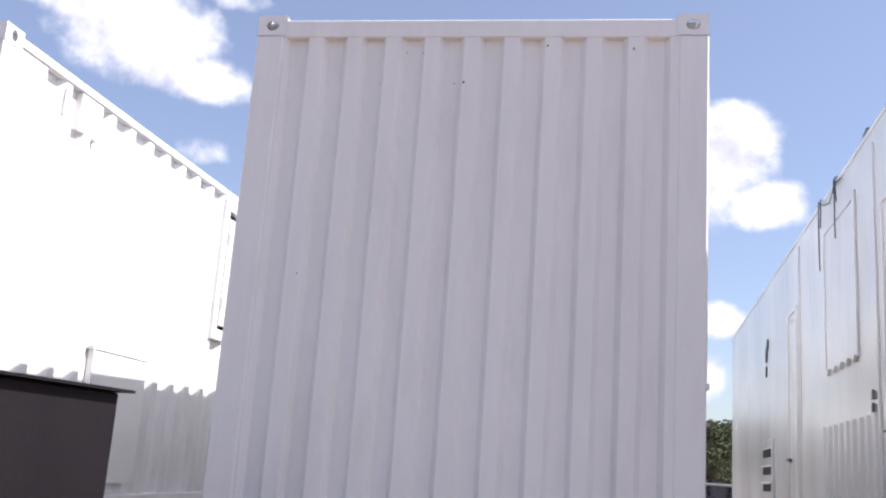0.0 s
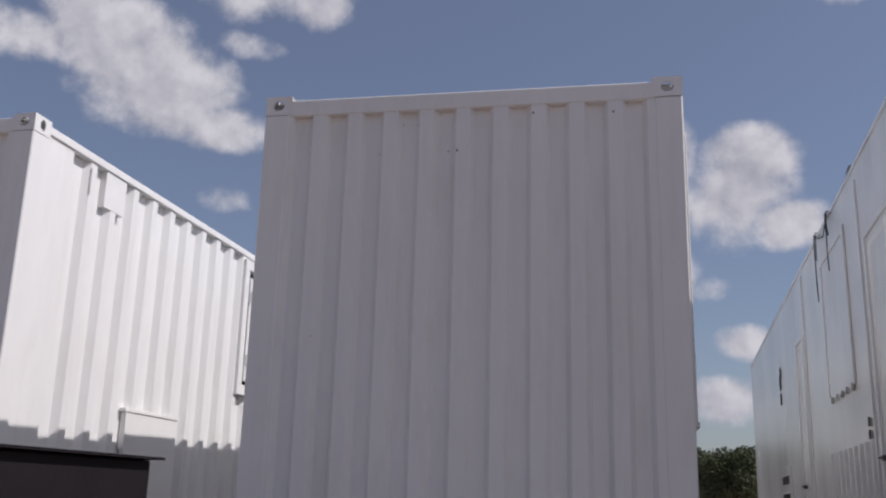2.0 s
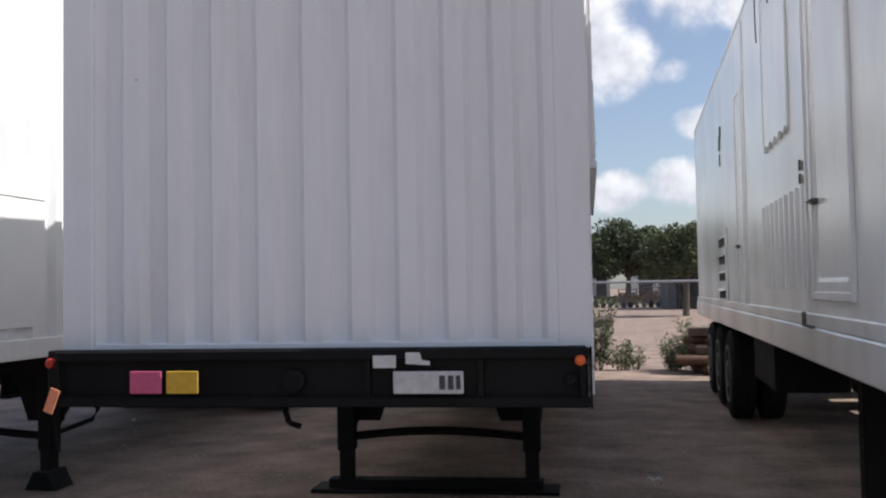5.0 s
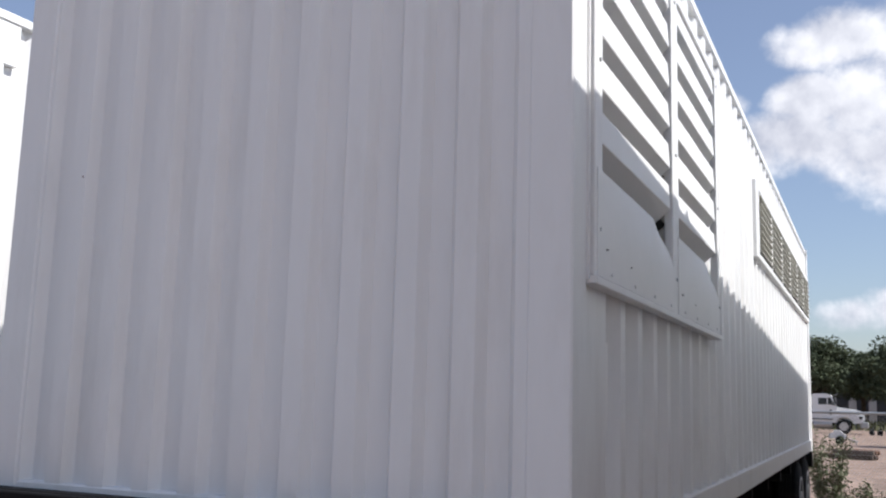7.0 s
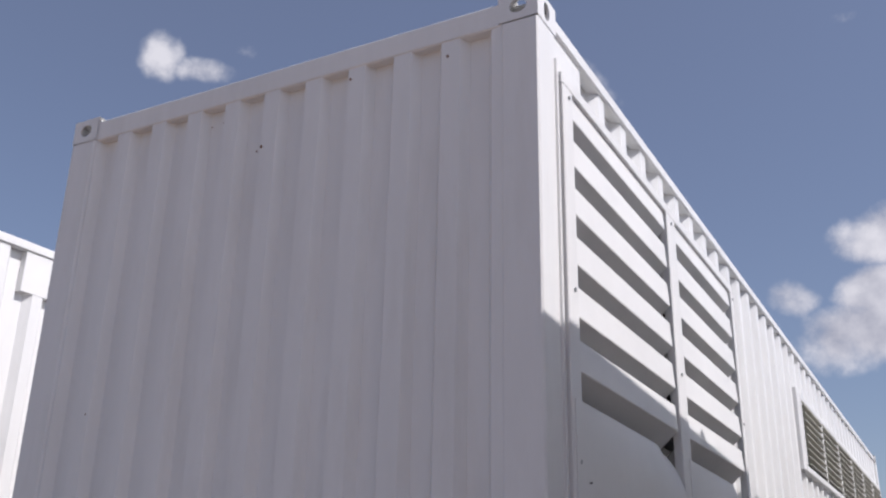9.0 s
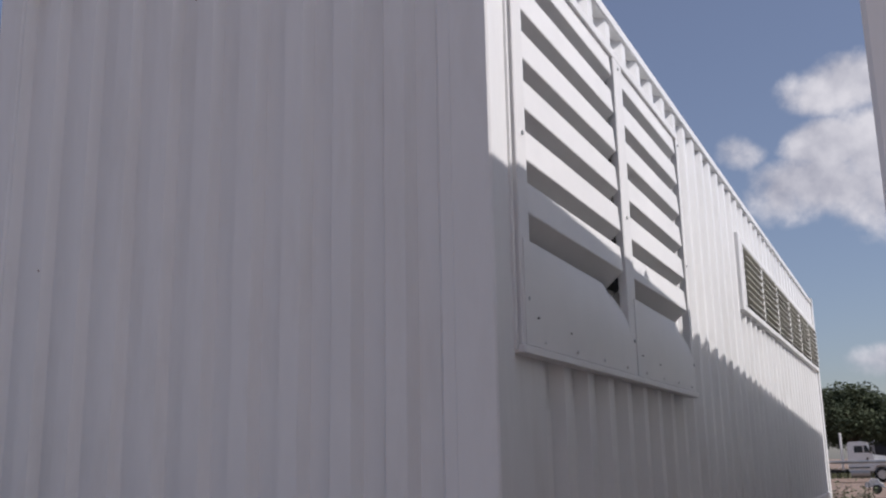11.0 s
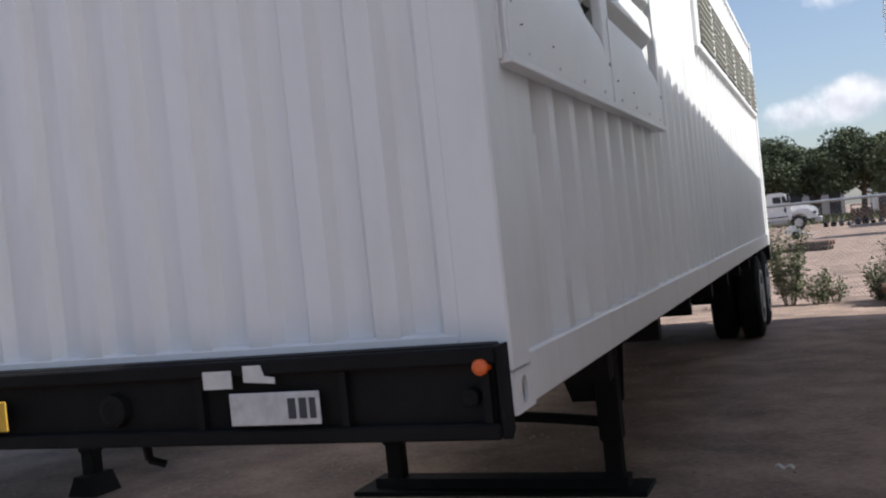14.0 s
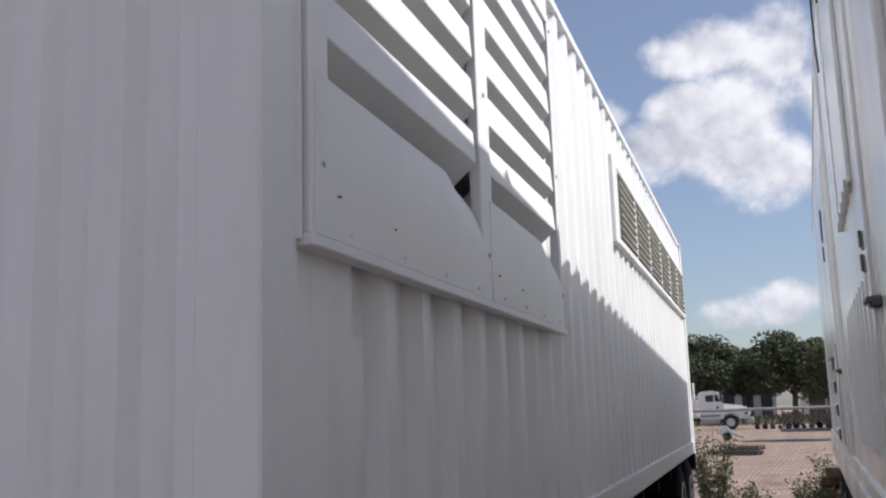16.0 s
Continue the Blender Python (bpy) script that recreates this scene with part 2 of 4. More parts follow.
def box(bm, x0, x1, y0, y1, z0, z1, bevel=0.0, m=None):
    vs = [bm.verts.new((x, y, z)) for x in (x0, x1) for y in (y0, y1) for z in (z0, z1)]
    fs = [bm.faces.new([vs[i] for i in f]) for f in ((0, 1, 3, 2), (4, 6, 7, 5), (0, 4, 5, 1), (2, 3, 7, 6), (0, 2, 6, 4), (1, 5, 7, 3))]
    made = vs
    if bevel:
        es = {e for f in fs for e in f.edges}
        r = bmesh.ops.bevel(bm, geom=list(es), offset=bevel, segments=1, affect="EDGES")
        made = list({v for f in r["faces"] for v in f.verts} | {v for v in vs if v.is_valid})
    if m is not None:
        bmesh.ops.transform(bm, matrix=m, verts=made)
    return bm


def boxed(*a, **k):
    return box(bmesh.new(), *a, **k)


def prism(bm, outline, axis, a, b):
    """Extrudes a closed outline of (u, v) along axis from a to b."""
    def at(u, v, w):
        return {"x": (w, u, v), "y": (u, w, v), "z": (u, v, w)}[axis]
    p = [bm.verts.new(at(u, v, a)) for u, v in outline]
    q = [bm.verts.new(at(u, v, b)) for u, v in outline]
    n = len(outline)
    bm.faces.new(p), bm.faces.new(q[::-1])
    for i in range(n):
        bm.faces.new((p[i], p[(i + 1) % n], q[(i + 1) % n], q[i]))
    return bm


def rod(bm, a, b, r, n=8, r2=None):
    a, b = Vector(a), Vector(b)
    d = (b - a).normalized()
    s = d.orthogonal().normalized()
    t = d.cross(s)
    r2 = r if r2 is None else r2
    p = [bm.verts.new(a + (s * math.cos(k) + t * math.sin(k)) * r) for k in (2 * math.pi * i / n for i in range(n))]
    q = [bm.verts.new(b + (s * math.cos(k) + t * math.sin(k)) * r2) for k in (2 * math.pi * i / n for i in range(n))]
    for i in range(n):
        bm.faces.new((p[i], p[(i + 1) % n], q[(i + 1) % n], q[i]))
    bm.faces.new(p[::-1]), bm.faces.new(q)
    return bm


def tube(bm, pts, r, n=6):
    """A bent tube through points, one connected skin."""
    pts = [Vector(p) for p in pts]
    rings = []
    for i, p in enumerate(pts):
        d = (pts[min(i + 1, len(pts) - 1)] - pts[max(i - 1, 0)]).normalized()
        s = d.cross(Vector((0.31, 0.17, 0.94))).normalized()
        t = d.cross(s)
        rings.append([bm.verts.new(p + (s * math.cos(2 * math.pi * k / n) + t * math.sin(2 * math.pi * k / n)) * r) for k in range(n)])
    for p, q in zip(rings, rings[1:]):
        for i in range(n):
            bm.faces.new((p[i], p[(i + 1) % n], q[(i + 1) % n], q[i]))
    bm.faces.new(rings[0][::-1]), bm.faces.new(rings[-1])
    return bm


def lathe(bm, profile, n=28, centre=(0, 0, 0)):
    """Turns a profile of (x, radius) round the x axis."""
    rings = []
    for x, r in profile:
        rings.append([bm.verts.new((centre[0] + x, centre[1] + r * math.cos(2 * math.pi * i / n), centre[2] + r * math.sin(2 * math.pi * i / n))) for i in range(n)])
    for p, q in zip(rings, rings[1:]):
        for i in range(n):
            bm.faces.new((p[i], p[(i + 1) % n], q[(i + 1) % n], q[i]))
    bm.faces.new(rings[0][::-1]), bm.faces.new(rings[-1])
    return bm


def wave(u0, u1, pitch, depth, outer, slope, start=0.0):
    """Trapezoid sheet profile: (u, recess)."""
    pts, u = [(u0, 0.0)], u0 + start
    inner = pitch - outer - 2 * slope
    while u + pitch < u1 + 1e-6:
        pts += [(u + outer, 0.0), (u + outer + slope, depth), (u + outer + slope + inner, depth), (u + pitch, 0.0)]
        u += pitch
    pts.append((u1, 0.0))
    return [p for i, p in enumerate(pts) if i == 0 or p[0] > pts[i - 1][0] + 1e-5]


def recess_at(profile, u):
    for (a, d), (b, e) in zip(profile, profile[1:]):
        if a <= u <= b:
            return d + (e - d) * (u - a) / (b - a)
    return 0.0


def corrugated(profile, z0, z1, place, holes=()):
    """A corrugated sheet; place(u, recess, z) gives the point; holes are (u0, u1, z0, z1)."""
    bm = bmesh.new()
    us = sorted({p[0] for p in profile} | {h[i] for h in holes for i in (0, 1)})
    zs = sorted({z0, z1} | {h[i] for h in holes for i in (2, 3)})
    grid = {}

    def vert(u, z):
        if (u, z) not in grid:
            grid[u, z] = bm.verts.new(place(u, recess_at(profile, u), z))
        return grid[u, z]

    for ua, ub in zip(us, us[1:]):
        for za, zb in zip(zs, zs[1:]):
            mu, mz = (ua + ub) / 2, (za + zb) / 2
            if any(h[0] < mu < h[1] and h[2] < mz < h[3] for h in holes):
                continue
            bm.faces.new((vert(ua, za), vert(ub, za), vert(ub, zb), vert(ua, zb)))
    return bm


def sheet(ob, thickness=0.004):
    s = ob.modifiers.new("thickness", "SOLIDIFY")
    s.thickness, s.offset = thickness, 0.0
    return ob


def casting(x, y, z, sx, sy, sz):
    """Corner casting: a hollow block with an oval hole in each outer face. sx, sy, sz point outwards."""
    bm = bmesh.new()
    w, d, h, t = 0.162, 0.178, 0.118, 0.012
    # walls as rings round an oblong hole
    def wall(width, height, hw, hh, put):
        corner = math.atan2(height, width)
        angles = sorted([2 * math.pi * (i + 0.5) / 20 for i in range(20)] + [corner, math.pi - corner, math.pi + corner, 2 * math.pi - corner])
        n, out, inn = len(angles), [], []
        for a in angles:
            c, s = math.cos(a), math.sin(a)
            k = 1 / max(abs(c) / (width / 2), abs(s) / (height / 2))
            out.append((c * k, s * k))
            inn.append((c * hw, s * hh))
        for depth in (0, t):
            p = [bm.verts.new(put(u, v, depth)) for u, v in out]
            q = [bm.verts.new(put(u, v, depth)) for u, v in inn]
            for i in range(n):
                bm.faces.new((p[i], p[(i + 1) % n], q[(i + 1) % n], q[i]))
            if depth:
                for i in range(n):
                    bm.faces.new((q[i], q[(i + 1) % n], last[(i + 1) % n], last[i]))
            last = q
    wall(w, h, 0.036, 0.030, lambda u, v, e: (x - sx * (w / 2 - u), y - sy * e, z - sz * (h / 2 - v)))
    wall(d, h, 0.028, 0.040, lambda u, v, e: (x - sx * e, y - sy * (d / 2 - u), z - sz * (h / 2 - v)))
    wall(w, d, 0.032, 0.06, lambda u, v, e: (x - sx * (w / 2 - u), y - sy * (d / 2 - v), z - sz * e))
    xs, ys = sorted((x - sx * w, x - sx * (w - t))), sorted((y - sy * d, y - sy * (d - t)))
    box(bm, *xs, *sorted((y - sy * (t + 0.001), y - sy * (d - 0.001))), *sorted((z - sz * (t + 0.001), z - sz * h)))
    box(bm, *sorted((x - sx * (t + 0.001), x - sx * (w - t - 0.001))), *ys, *sorted((z - sz * (t + 0.001), z - sz * h)))
    return bm


W, LENGTH, H = 2.438, 12.192, 2.896
RAIL = 0.155
FRONT = (0.2161, 0.042, 0.078, 0.028, -0.0445)     # end sheet: pitch, depth, flat, slope, start


def container(at, label, right_holes=(), H=H, length=LENGTH):
    """A forty-foot corrugated steel box with its front at y = 0."""
    c = thing("shipping_container", label, "container", at, "containers")
    for name, px, py in (("corner_post", 0, 0), ("corner_post", W, 0), ("corner_post", 0, length), ("corner_post", W, length)):
        sx, sy = (1 if px else -1), (1 if py else -1)
        part(name, boxed(*sorted((px, px - sx * 0.15)), *sorted((py, py - sy * 0.165)), 0.1195, H - 0.1045, bevel=0.007), M_WHITE, c)
        for z, sz in ((0, -1), (H + 0.014, 1)):
            part("corner_casting", casting(px, py, z, sx, sy, sz), M_WHITE, c)
    # rails
    part("top_rail", boxed(0.155, W - 0.155, 0.003, 0.09, H - 0.115, H - 0.012, bevel=0.006), M_WHITE, c)
    part("top_rail", boxed(0.155, W - 0.155, length - 0.09, length - 0.012, H - 0.13, H - 0.012, bevel=0.008), M_WHITE, c)
    for x in (0.008, W - 0.068):
        part("top_rail", boxed(x, x + 0.06, 0.17, length - 0.17, H - 0.07, H - 0.01, bevel=0.006), M_WHITE, c)
    for x in (0.004, W - 0.096):
        part("bottom_rail", boxed(x, x + 0.092, 0.17, length - 0.17, 0.005, RAIL, bevel=0.006), M_WHITE, c)
    part("bottom_rail", boxed(0.15, W - 0.15, 0.004, 0.09, 0.0, 0.235, bevel=0.008), M_WHITE, c)
    # walls
    front = wave(0.13, W - 0.13, *FRONT)
    sheet(part("front_wall", corrugated(front, 0.22, H - 0.10, lambda u, d, z: (u, 0.009 + d, z)), M_WHITE, c))
    side = wave(0.10, length - 0.10, 0.300, 0.048, 0.075, 0.042, start=0.32 - 0.0)
    sheet(part("side_wall", corrugated(side, RAIL - 0.01, H - 0.06, lambda u, d, z: (W - 0.024 - d, u, z), right_holes), M_WHITE, c))
    sheet(part("side_wall", corrugated(side, RAIL - 0.01, H - 0.06, lambda u, d, z: (0.024 + d, u, z)), M_WHITE, c))
    part("rear_wall", boxed(0.12, W - 0.12, length - 0.07, length - 0.04, 0.1, H - 0.1), M_WHITE, c)
    roof = wave(0.05, length - 0.05, 0.209, 0.02, 0.09, 0.015)
    bm = bmesh.new()
    p = [[bm.verts.new((x, u, H - 0.012 - d)) for u, d in roof] for x in (0.06, W - 0.06)]
    for i in range(len(roof) - 1):
        bm.faces.new((p[0][i], p[0][i + 1], p[1][i + 1], p[1][i]))
    sheet(part("roof", bm, M_WHITE, c))
    part("floor_board", boxed(0.11, W - 0.11, 0.1, length - 0.1, 0.12, 0.15), M_DARK, c)
    return c


def tyre(parent, x, y, r=0.5, width=0.26, out=1, rim=True, paint=None):
    """Tyre with tread grooves and a dished rim; out is the outer side along x."""
    prof = [(-0.5, 0.62), (-0.5, 0.86), (-0.44, 0.95), (-0.36, 1.0), (-0.2, 1.0), (-0.19, 0.975), (-0.15, 0.975), (-0.14, 1.0), (-0.02, 1.0), (-0.02, 0.975),
            (0.02, 0.975), (0.02, 1.0), (0.14, 1.0), (0.15, 0.975), (0.19, 0.975), (0.2, 1.0), (0.36, 1.0), (0.44, 0.95), (0.5, 0.86), (0.5, 0.62)]
    t = part("tyre", lathe(bmesh.new(), [(u * width, v * r) for u, v in prof], 32, (x, y, r)), M_TYRE, parent, smooth=False)
    if rim:
        o = out * width
        rp = [(0.1 * o, 0.2 * r), (0.52 * o, 0.22 * r), (0.54 * o, 0.3 * r), (0.2 * o, 0.34 * r), (0.16 * o, 0.5 * r), (0.42 * o, 0.56 * r), (0.53 * o, 0.6 * r), (0.53 * o, 0.64 * r), (0.3 * o, 0.66 * r)]
        part("rim", lathe(bmesh.new(), rp, 28, (x, y, r)), paint or M_RIM, t, "dark dirty steel rim" if paint else "white painted steel rim")
    return t


def leg_set(parent, y, xa, xb, shoe0, shoe1, top):
    """Landing gear: two legs with gussets and braces, joined by a shoe beam."""
    for x in (xa, xb):
        part("landing_leg", box(boxed(x - 0.065, x + 0.065, y - 0.065, y + 0.065, 0.30, top, bevel=0.01), x - 0.05, x + 0.05, y - 0.05, y + 0.05, 0.05, 0.34), M_BLACK, parent)
        s = 1 if x == xa else -1
        part("gusset", prism(bmesh.new(), [(x - 0.10 * s, top), (x + 0.38 * s, top), (x + 0.24 * s, top - 0.40), (x - 0.07 * s, top - 0.40)], "y", y + 0.08, y + 0.10), M_BLACK, parent)
        bm = bmesh.new()
        rod(bm, (x, y + 0.05, 0.42), (x * 0.8 + 0.25, y + 0.95, top + 0.02), 0.025)
        part("brace", bm, M_BLACK, parent)
    part("cross_shaft", tube(bmesh.new(), [(xa + (xb - xa) * k / 9, y, 0.40 + 0.05 * math.sin(math.pi * k / 9)) for k in range(10)], 0.032, 8), M_BLACK, parent)
    if shoe1 > shoe0:
        part("shoe", box(boxed(shoe0, shoe1, y - 0.16, y + 0.16, 0.0, 0.03, bevel=0.006), shoe0 + 0.12, shoe1 - 0.12, y - 0.07, y + 0.07, 0.03, 0.09), M_BLACK, parent)
    else:
        for x in (xa, xb):
            part("shoe", prism(bmesh.new(), [(x - 0.13, 0.0), (x + 0.13, 0.0), (x + 0.06, 0.14), (x - 0.06, 0.14)], "y", y - 0.13, y + 0.13), M_BLACK, parent)


def chassis(at, label, axles, leg_y, legs, shoe, length=LENGTH, zb=ZB):
    """A skeletal container trailer: front bolster, twin beams, cross members, landing gear, axles."""
    c = thing("container_chassis", label, "trailer", at, "trailers")
    for x in (0.72, 1.62):
        bm = bmesh.new()
        for z0, z1, hw in ((zb - 0.03, zb - 0.005, 0.07), (zb - 0.34, zb - 0.03, 0.008), (zb - 0.37, zb - 0.34, 0.07)):
            box(bm, x - hw + 0.05, x + hw + 0.05, 0.15 if z0 > zb - 0.1 else leg_y + 0.12, length - 0.1, z0, z1)
        part("frame_beam", bm, M_BLACK, c)
    for i in range(9):
        y = 1.4 + i * 1.25
        part("cross_member", boxed(0.06, W - 0.06, y, y + 0.09, zb - 0.14, zb - 0.006), M_BLACK, c)
    part("rear_bolster", boxed(0.0, W, length - 0.16, length + 0.02, zb - 0.22, zb - 0.006, bevel=0.01), M_BLACK, c)
    leg_set(c, leg_y, *legs, *shoe, zb - 0.14)
    for y in axles:
        part("axle", rod(bmesh.new(), (0.15, y, 0.5), (W - 0.15, y, 0.5), 0.06, 10), M_BLACK, c)
        for x, o in ((0.15, -1), (0.47, -1), (W - 0.47, 1), (W - 0.15, 1)):
            tyre(c, x, y, out=o, rim=abs(x - W / 2) > 0.9)
    for x in (0.72, W - 0.72):
        part("spring_hanger", boxed(x - 0.05, x + 0.05, axles[0] - 0.75, axles[-1] + 0.75, zb - 0.52, zb - 0.36, bevel=0.02), M_BLACK, c)
    return c


# ---------------------------------------------------------------- ground
def make_ground():
    bm = bmesh.new()
    xs = sorted({-400, -150, -60, -30, 30, 60, 150, 400} | set(range(-14, 17, 1)))
    ys = sorted({-300, -100, -40, -20, 60, 90, 130, 250, 900} | set(range(-10, 40, 1)))
    rows = [[bm.verts.new((x, y, 0.035 * noise.noise(Vector((x * 0.35, y * 0.35, 0))) - 0.01 if 16 > y > -9 and -14 < x < 16 else -0.01)) for x in xs] for y in ys]
    for a, b in zip(rows, rows[1:]):
        for i in range(len(xs) - 1):
            bm.faces.new((a[i], a[i + 1], b[i + 1], b[i]))
    tagged(part("ground", bm, M_GROUND, smooth=True), "packed tan gravel yard with darker patches", "ground", kind="structure")


make_ground()

# ---------------------------------------------------------------- the container in the middle
LV = (0.27, 2.97, 1.03, 2.60)       # louvred opening: y0, y1, z0, z1
WN = (5.50, 12.02, 1.88, 2.42)      # long louvred window
box_mid = container(pose(0, 0, ZB), "white corrugated shipping container with louvred side openings on a black chassis", (LV, WN))


def curled_plate(x, left, right, z):
    """A thin sheet standing upright, its far upper corner curling inwards, with its own edge faces."""
    bm, rows, n = bmesh.new(), [], 16
    heights = [0.0, 0.06, 0.12, 0.17, 0.21, 0.245, 0.275, 0.30, 0.32, 0.337, 0.355, 0.368]
    for v in heights:
        lift = max(0.0, (v - 0.17) / 0.198)
        far = right - 0.03 * lift ** 2.2
        row = []
        for i in range(n + 1):
            f = i / n
            b = min(1.0, max(0.0, (f - 0.72) / 0.28))
            b = b * b * (3 - 2 * b)
            curl = 0.052 * b * lift ** 2 + 0.022 * f * lift ** 2
            belly = 0.010 * math.sin(math.pi * f) * math.sin(math.pi * v / 0.368)
            row.append((x + belly - curl, left + (far - left) * f, z + v))
        rows.append(row)
    face = [[bm.verts.new(p) for p in row] for row in rows]
    for p, q in zip(face, face[1:]):
        for i in range(n):
            bm.faces.new((p[i], p[i + 1], q[i + 1], q[i]))
    rim = [r[0] for r in rows] + rows[-1][1:] + [r[-1] for r in rows[-2::-1]] + rows[0][-2:0:-1]
    for p, q in zip(rim, rim[1:] + rim[:1]):
        bm.faces.new([bm.verts.new(c) for c in (p, q, (q[0] - 0.006, q[1], q[2]), (p[0] - 0.006, p[1], p[2]))])
    return bm


def louvre_bank(parent, y0, y1, z0, z1, x):
    """Intake grille of two bays: flanged frame, six projecting hoods and a bulged lower plate in each bay."""
    part("louvre_frame", boxed(x - 0.02, x + 0.020, y0 - 0.09, y1 + 0.04, z1 - 0.01, z1 + 0.04, bevel=0.004), M_SHEET, parent)
    part("louvre_frame", boxed(x - 0.02, x + 0.034, y0 - 0.10, y1 + 0.05, z0 - 0.042, z0 - 0.014, bevel=0.003), M_SHEET, parent)
    mid = 1.635
    for a, b in ((y0 - 0.088, y0 + 0.01), (mid - 0.07, mid + 0.075), (y1 - 0.01, y1 + 0.038)):
        part("louvre_frame", boxed(x - 0.02, x + 0.022, a, b, z0 - 0.013, z1 - 0.011, bevel=0.004), M_SHEET, parent)
    # added near-black sheet, stands for the shaded inside behind the blades
    part("louvre_shade_sheet", boxed(x - 0.30, x - 0.28, y0, y1, z0, z1), M_DARK, parent)
    step = 0.1975
    for a, b in ((y0 + 0.012, mid - 0.072), (mid + 0.077, y1 - 0.012)):
        # pressed louvres: an upright strip flush with the frame, then a plate running in and down behind the next strip
        for k in range(6):
            ze = z1 - 0.112 - k * step
            top, deep = (z1 - 0.012, 0.112) if k == 0 else (ze + 0.116, 0.112)
            if k == 5:
                deep = 0.135
            o = [(x + 0.006, top), (x + 0.014, ze + 0.002), (x + 0.012, ze - 0.003), (x + 0.012 - 1.12 * deep, ze - deep), (x + 0.006 - 1.12 * deep, ze - deep), (x + 0.004, ze + 0.002), (x + 0.001, top)]
            part("louvre_blade", prism(bmesh.new(), o, "y", a, b - 0.022), M_SHEET, parent)
        # lower plate: flat at the foot and towards the near side, curling inwards at the far upper corner
        part("lower_plate", curled_plate(x + 0.026, y0 - 0.065 if a < 1 else a - 0.045, b - 0.006, z0 - 0.010), M_SHEET, parent, "smooth white sheet plate with a curled corner", smooth=True)
        for k in range(4):
            y = a + 0.1 + (b - a - 0.2) * k / 3
            part("bolt", rod(bmesh.new(), (x + 0.026, y, z0 + 0.012), (x + 0.034, y, z0 + 0.012), 0.006, 6), M_SHEET, parent)
        for y, z in ((a + 0.03, z0 + 0.09), (a + 0.38, z0 + 0.075)):
            part("rivet", rod(bmesh.new(), (x + 0.025, y, z), (x + 0.0365, y, z), 0.0026, 6), M_STEEL, parent)
    for y in (y0 - 0.03, mid, y1 + 0.018):
        for z in (z0 + 0.15, z0 + 0.75, z1 - 0.05):
            part("bolt", rod(bmesh.new(), (x + 0.020, y, z), (x + 0.028, y, z), 0.008, 6), M_GALV, parent)


def louvre_window(parent, y0, y1, z0, z1, x, bays, slats=9, t=0.05):
    for a in ((y0 - t, y1 + t, z1, z1 + t), (y0 - t, y1 + t, z0 - t, z0), (y0 - t, y0, z0, z1), (y1, y1 + t, z0, z1)):
        part("window_frame", boxed(x - 0.06, x + 0.012, *a, bevel=0.004), M_SHEET, parent)
    # shade between the slats comes from this added near-black sheet
    part("window_shade_sheet", boxed(x - 0.26, x - 0.24, y0, y1, z0, z1), M_DARK, parent)
    w = (y1 - y0) / bays
    for i in range(bays):
        a = y0 + i * w
        if i:
            part("mullion", boxed(x - 0.06, x + 0.015, a - 0.028, a + 0.028, z0, z1, bevel=0.004), M_SHEET, parent)
        for k in range(slats):
            z = z0 + (z1 - z0) * (k + 0.5) / slats
            o = [(x - 0.05, z + 0.014), (x + 0.028, z - 0.006), (x + 0.028, z - 0.015), (x - 0.05, z + 0.005)]
            part("slat", prism(bmesh.new(), o, "y", a + 0.029, a + w - 0.029), M_SLAT, parent)


louvre_bank(box_mid, *LV, W)
louvre_window(box_mid, *WN, W, 6, 9)
part("window_flange", boxed(W - 0.03, W + 0.008, WN[0] - 0.19, WN[0] - 0.052, WN[2] - 0.05, WN[3] + 0.07, bevel=0.004), M_SHEET, box_mid)
# scuffs and a small welded patch on the side sheet
part("patch", boxed(W - 0.052, W - 0.046, 0.46, 0.62, 0.50, 0.82, bevel=0.002), M_SHEET, box_mid)
part("gutter_strip", boxed(W - 0.012, W + 0.010, 0.150, 0.166, 1.0, 2.68), M_SHEET, box_mid)
rng = random.Random(4)
for i in range(9):
    x, z = rng.uniform(0.25, 2.2), (rng.uniform(2.50, 2.76) if i < 7 else rng.uniform(1.4, 2.4))
    bm = bmesh.new()
    s = rng.uniform(0.003, 0.006)
    front_d = recess_at(wave(0.13, W - 0.13, *FRONT), x)
    prism(bm, [(x + s * rng.uniform(.6, 1.2) * math.cos(a), z + s * rng.uniform(.6, 1.8) * math.sin(a)) for a in (0, 1.1, 2.2, 3.3, 4.4, 5.4)], "y", 0.0045 + front_d, 0.0069 + front_d)
    part("rust_spot", bm, M_RUST, box_mid, "small brown rust spot")

mid_chassis = chassis(pose(0, 0, 0), "black skeletal chassis trailer with landing gear and dual wheels", (9.95, 11.2), 3.05, (0.57, 1.98), (0.32, 2.18))


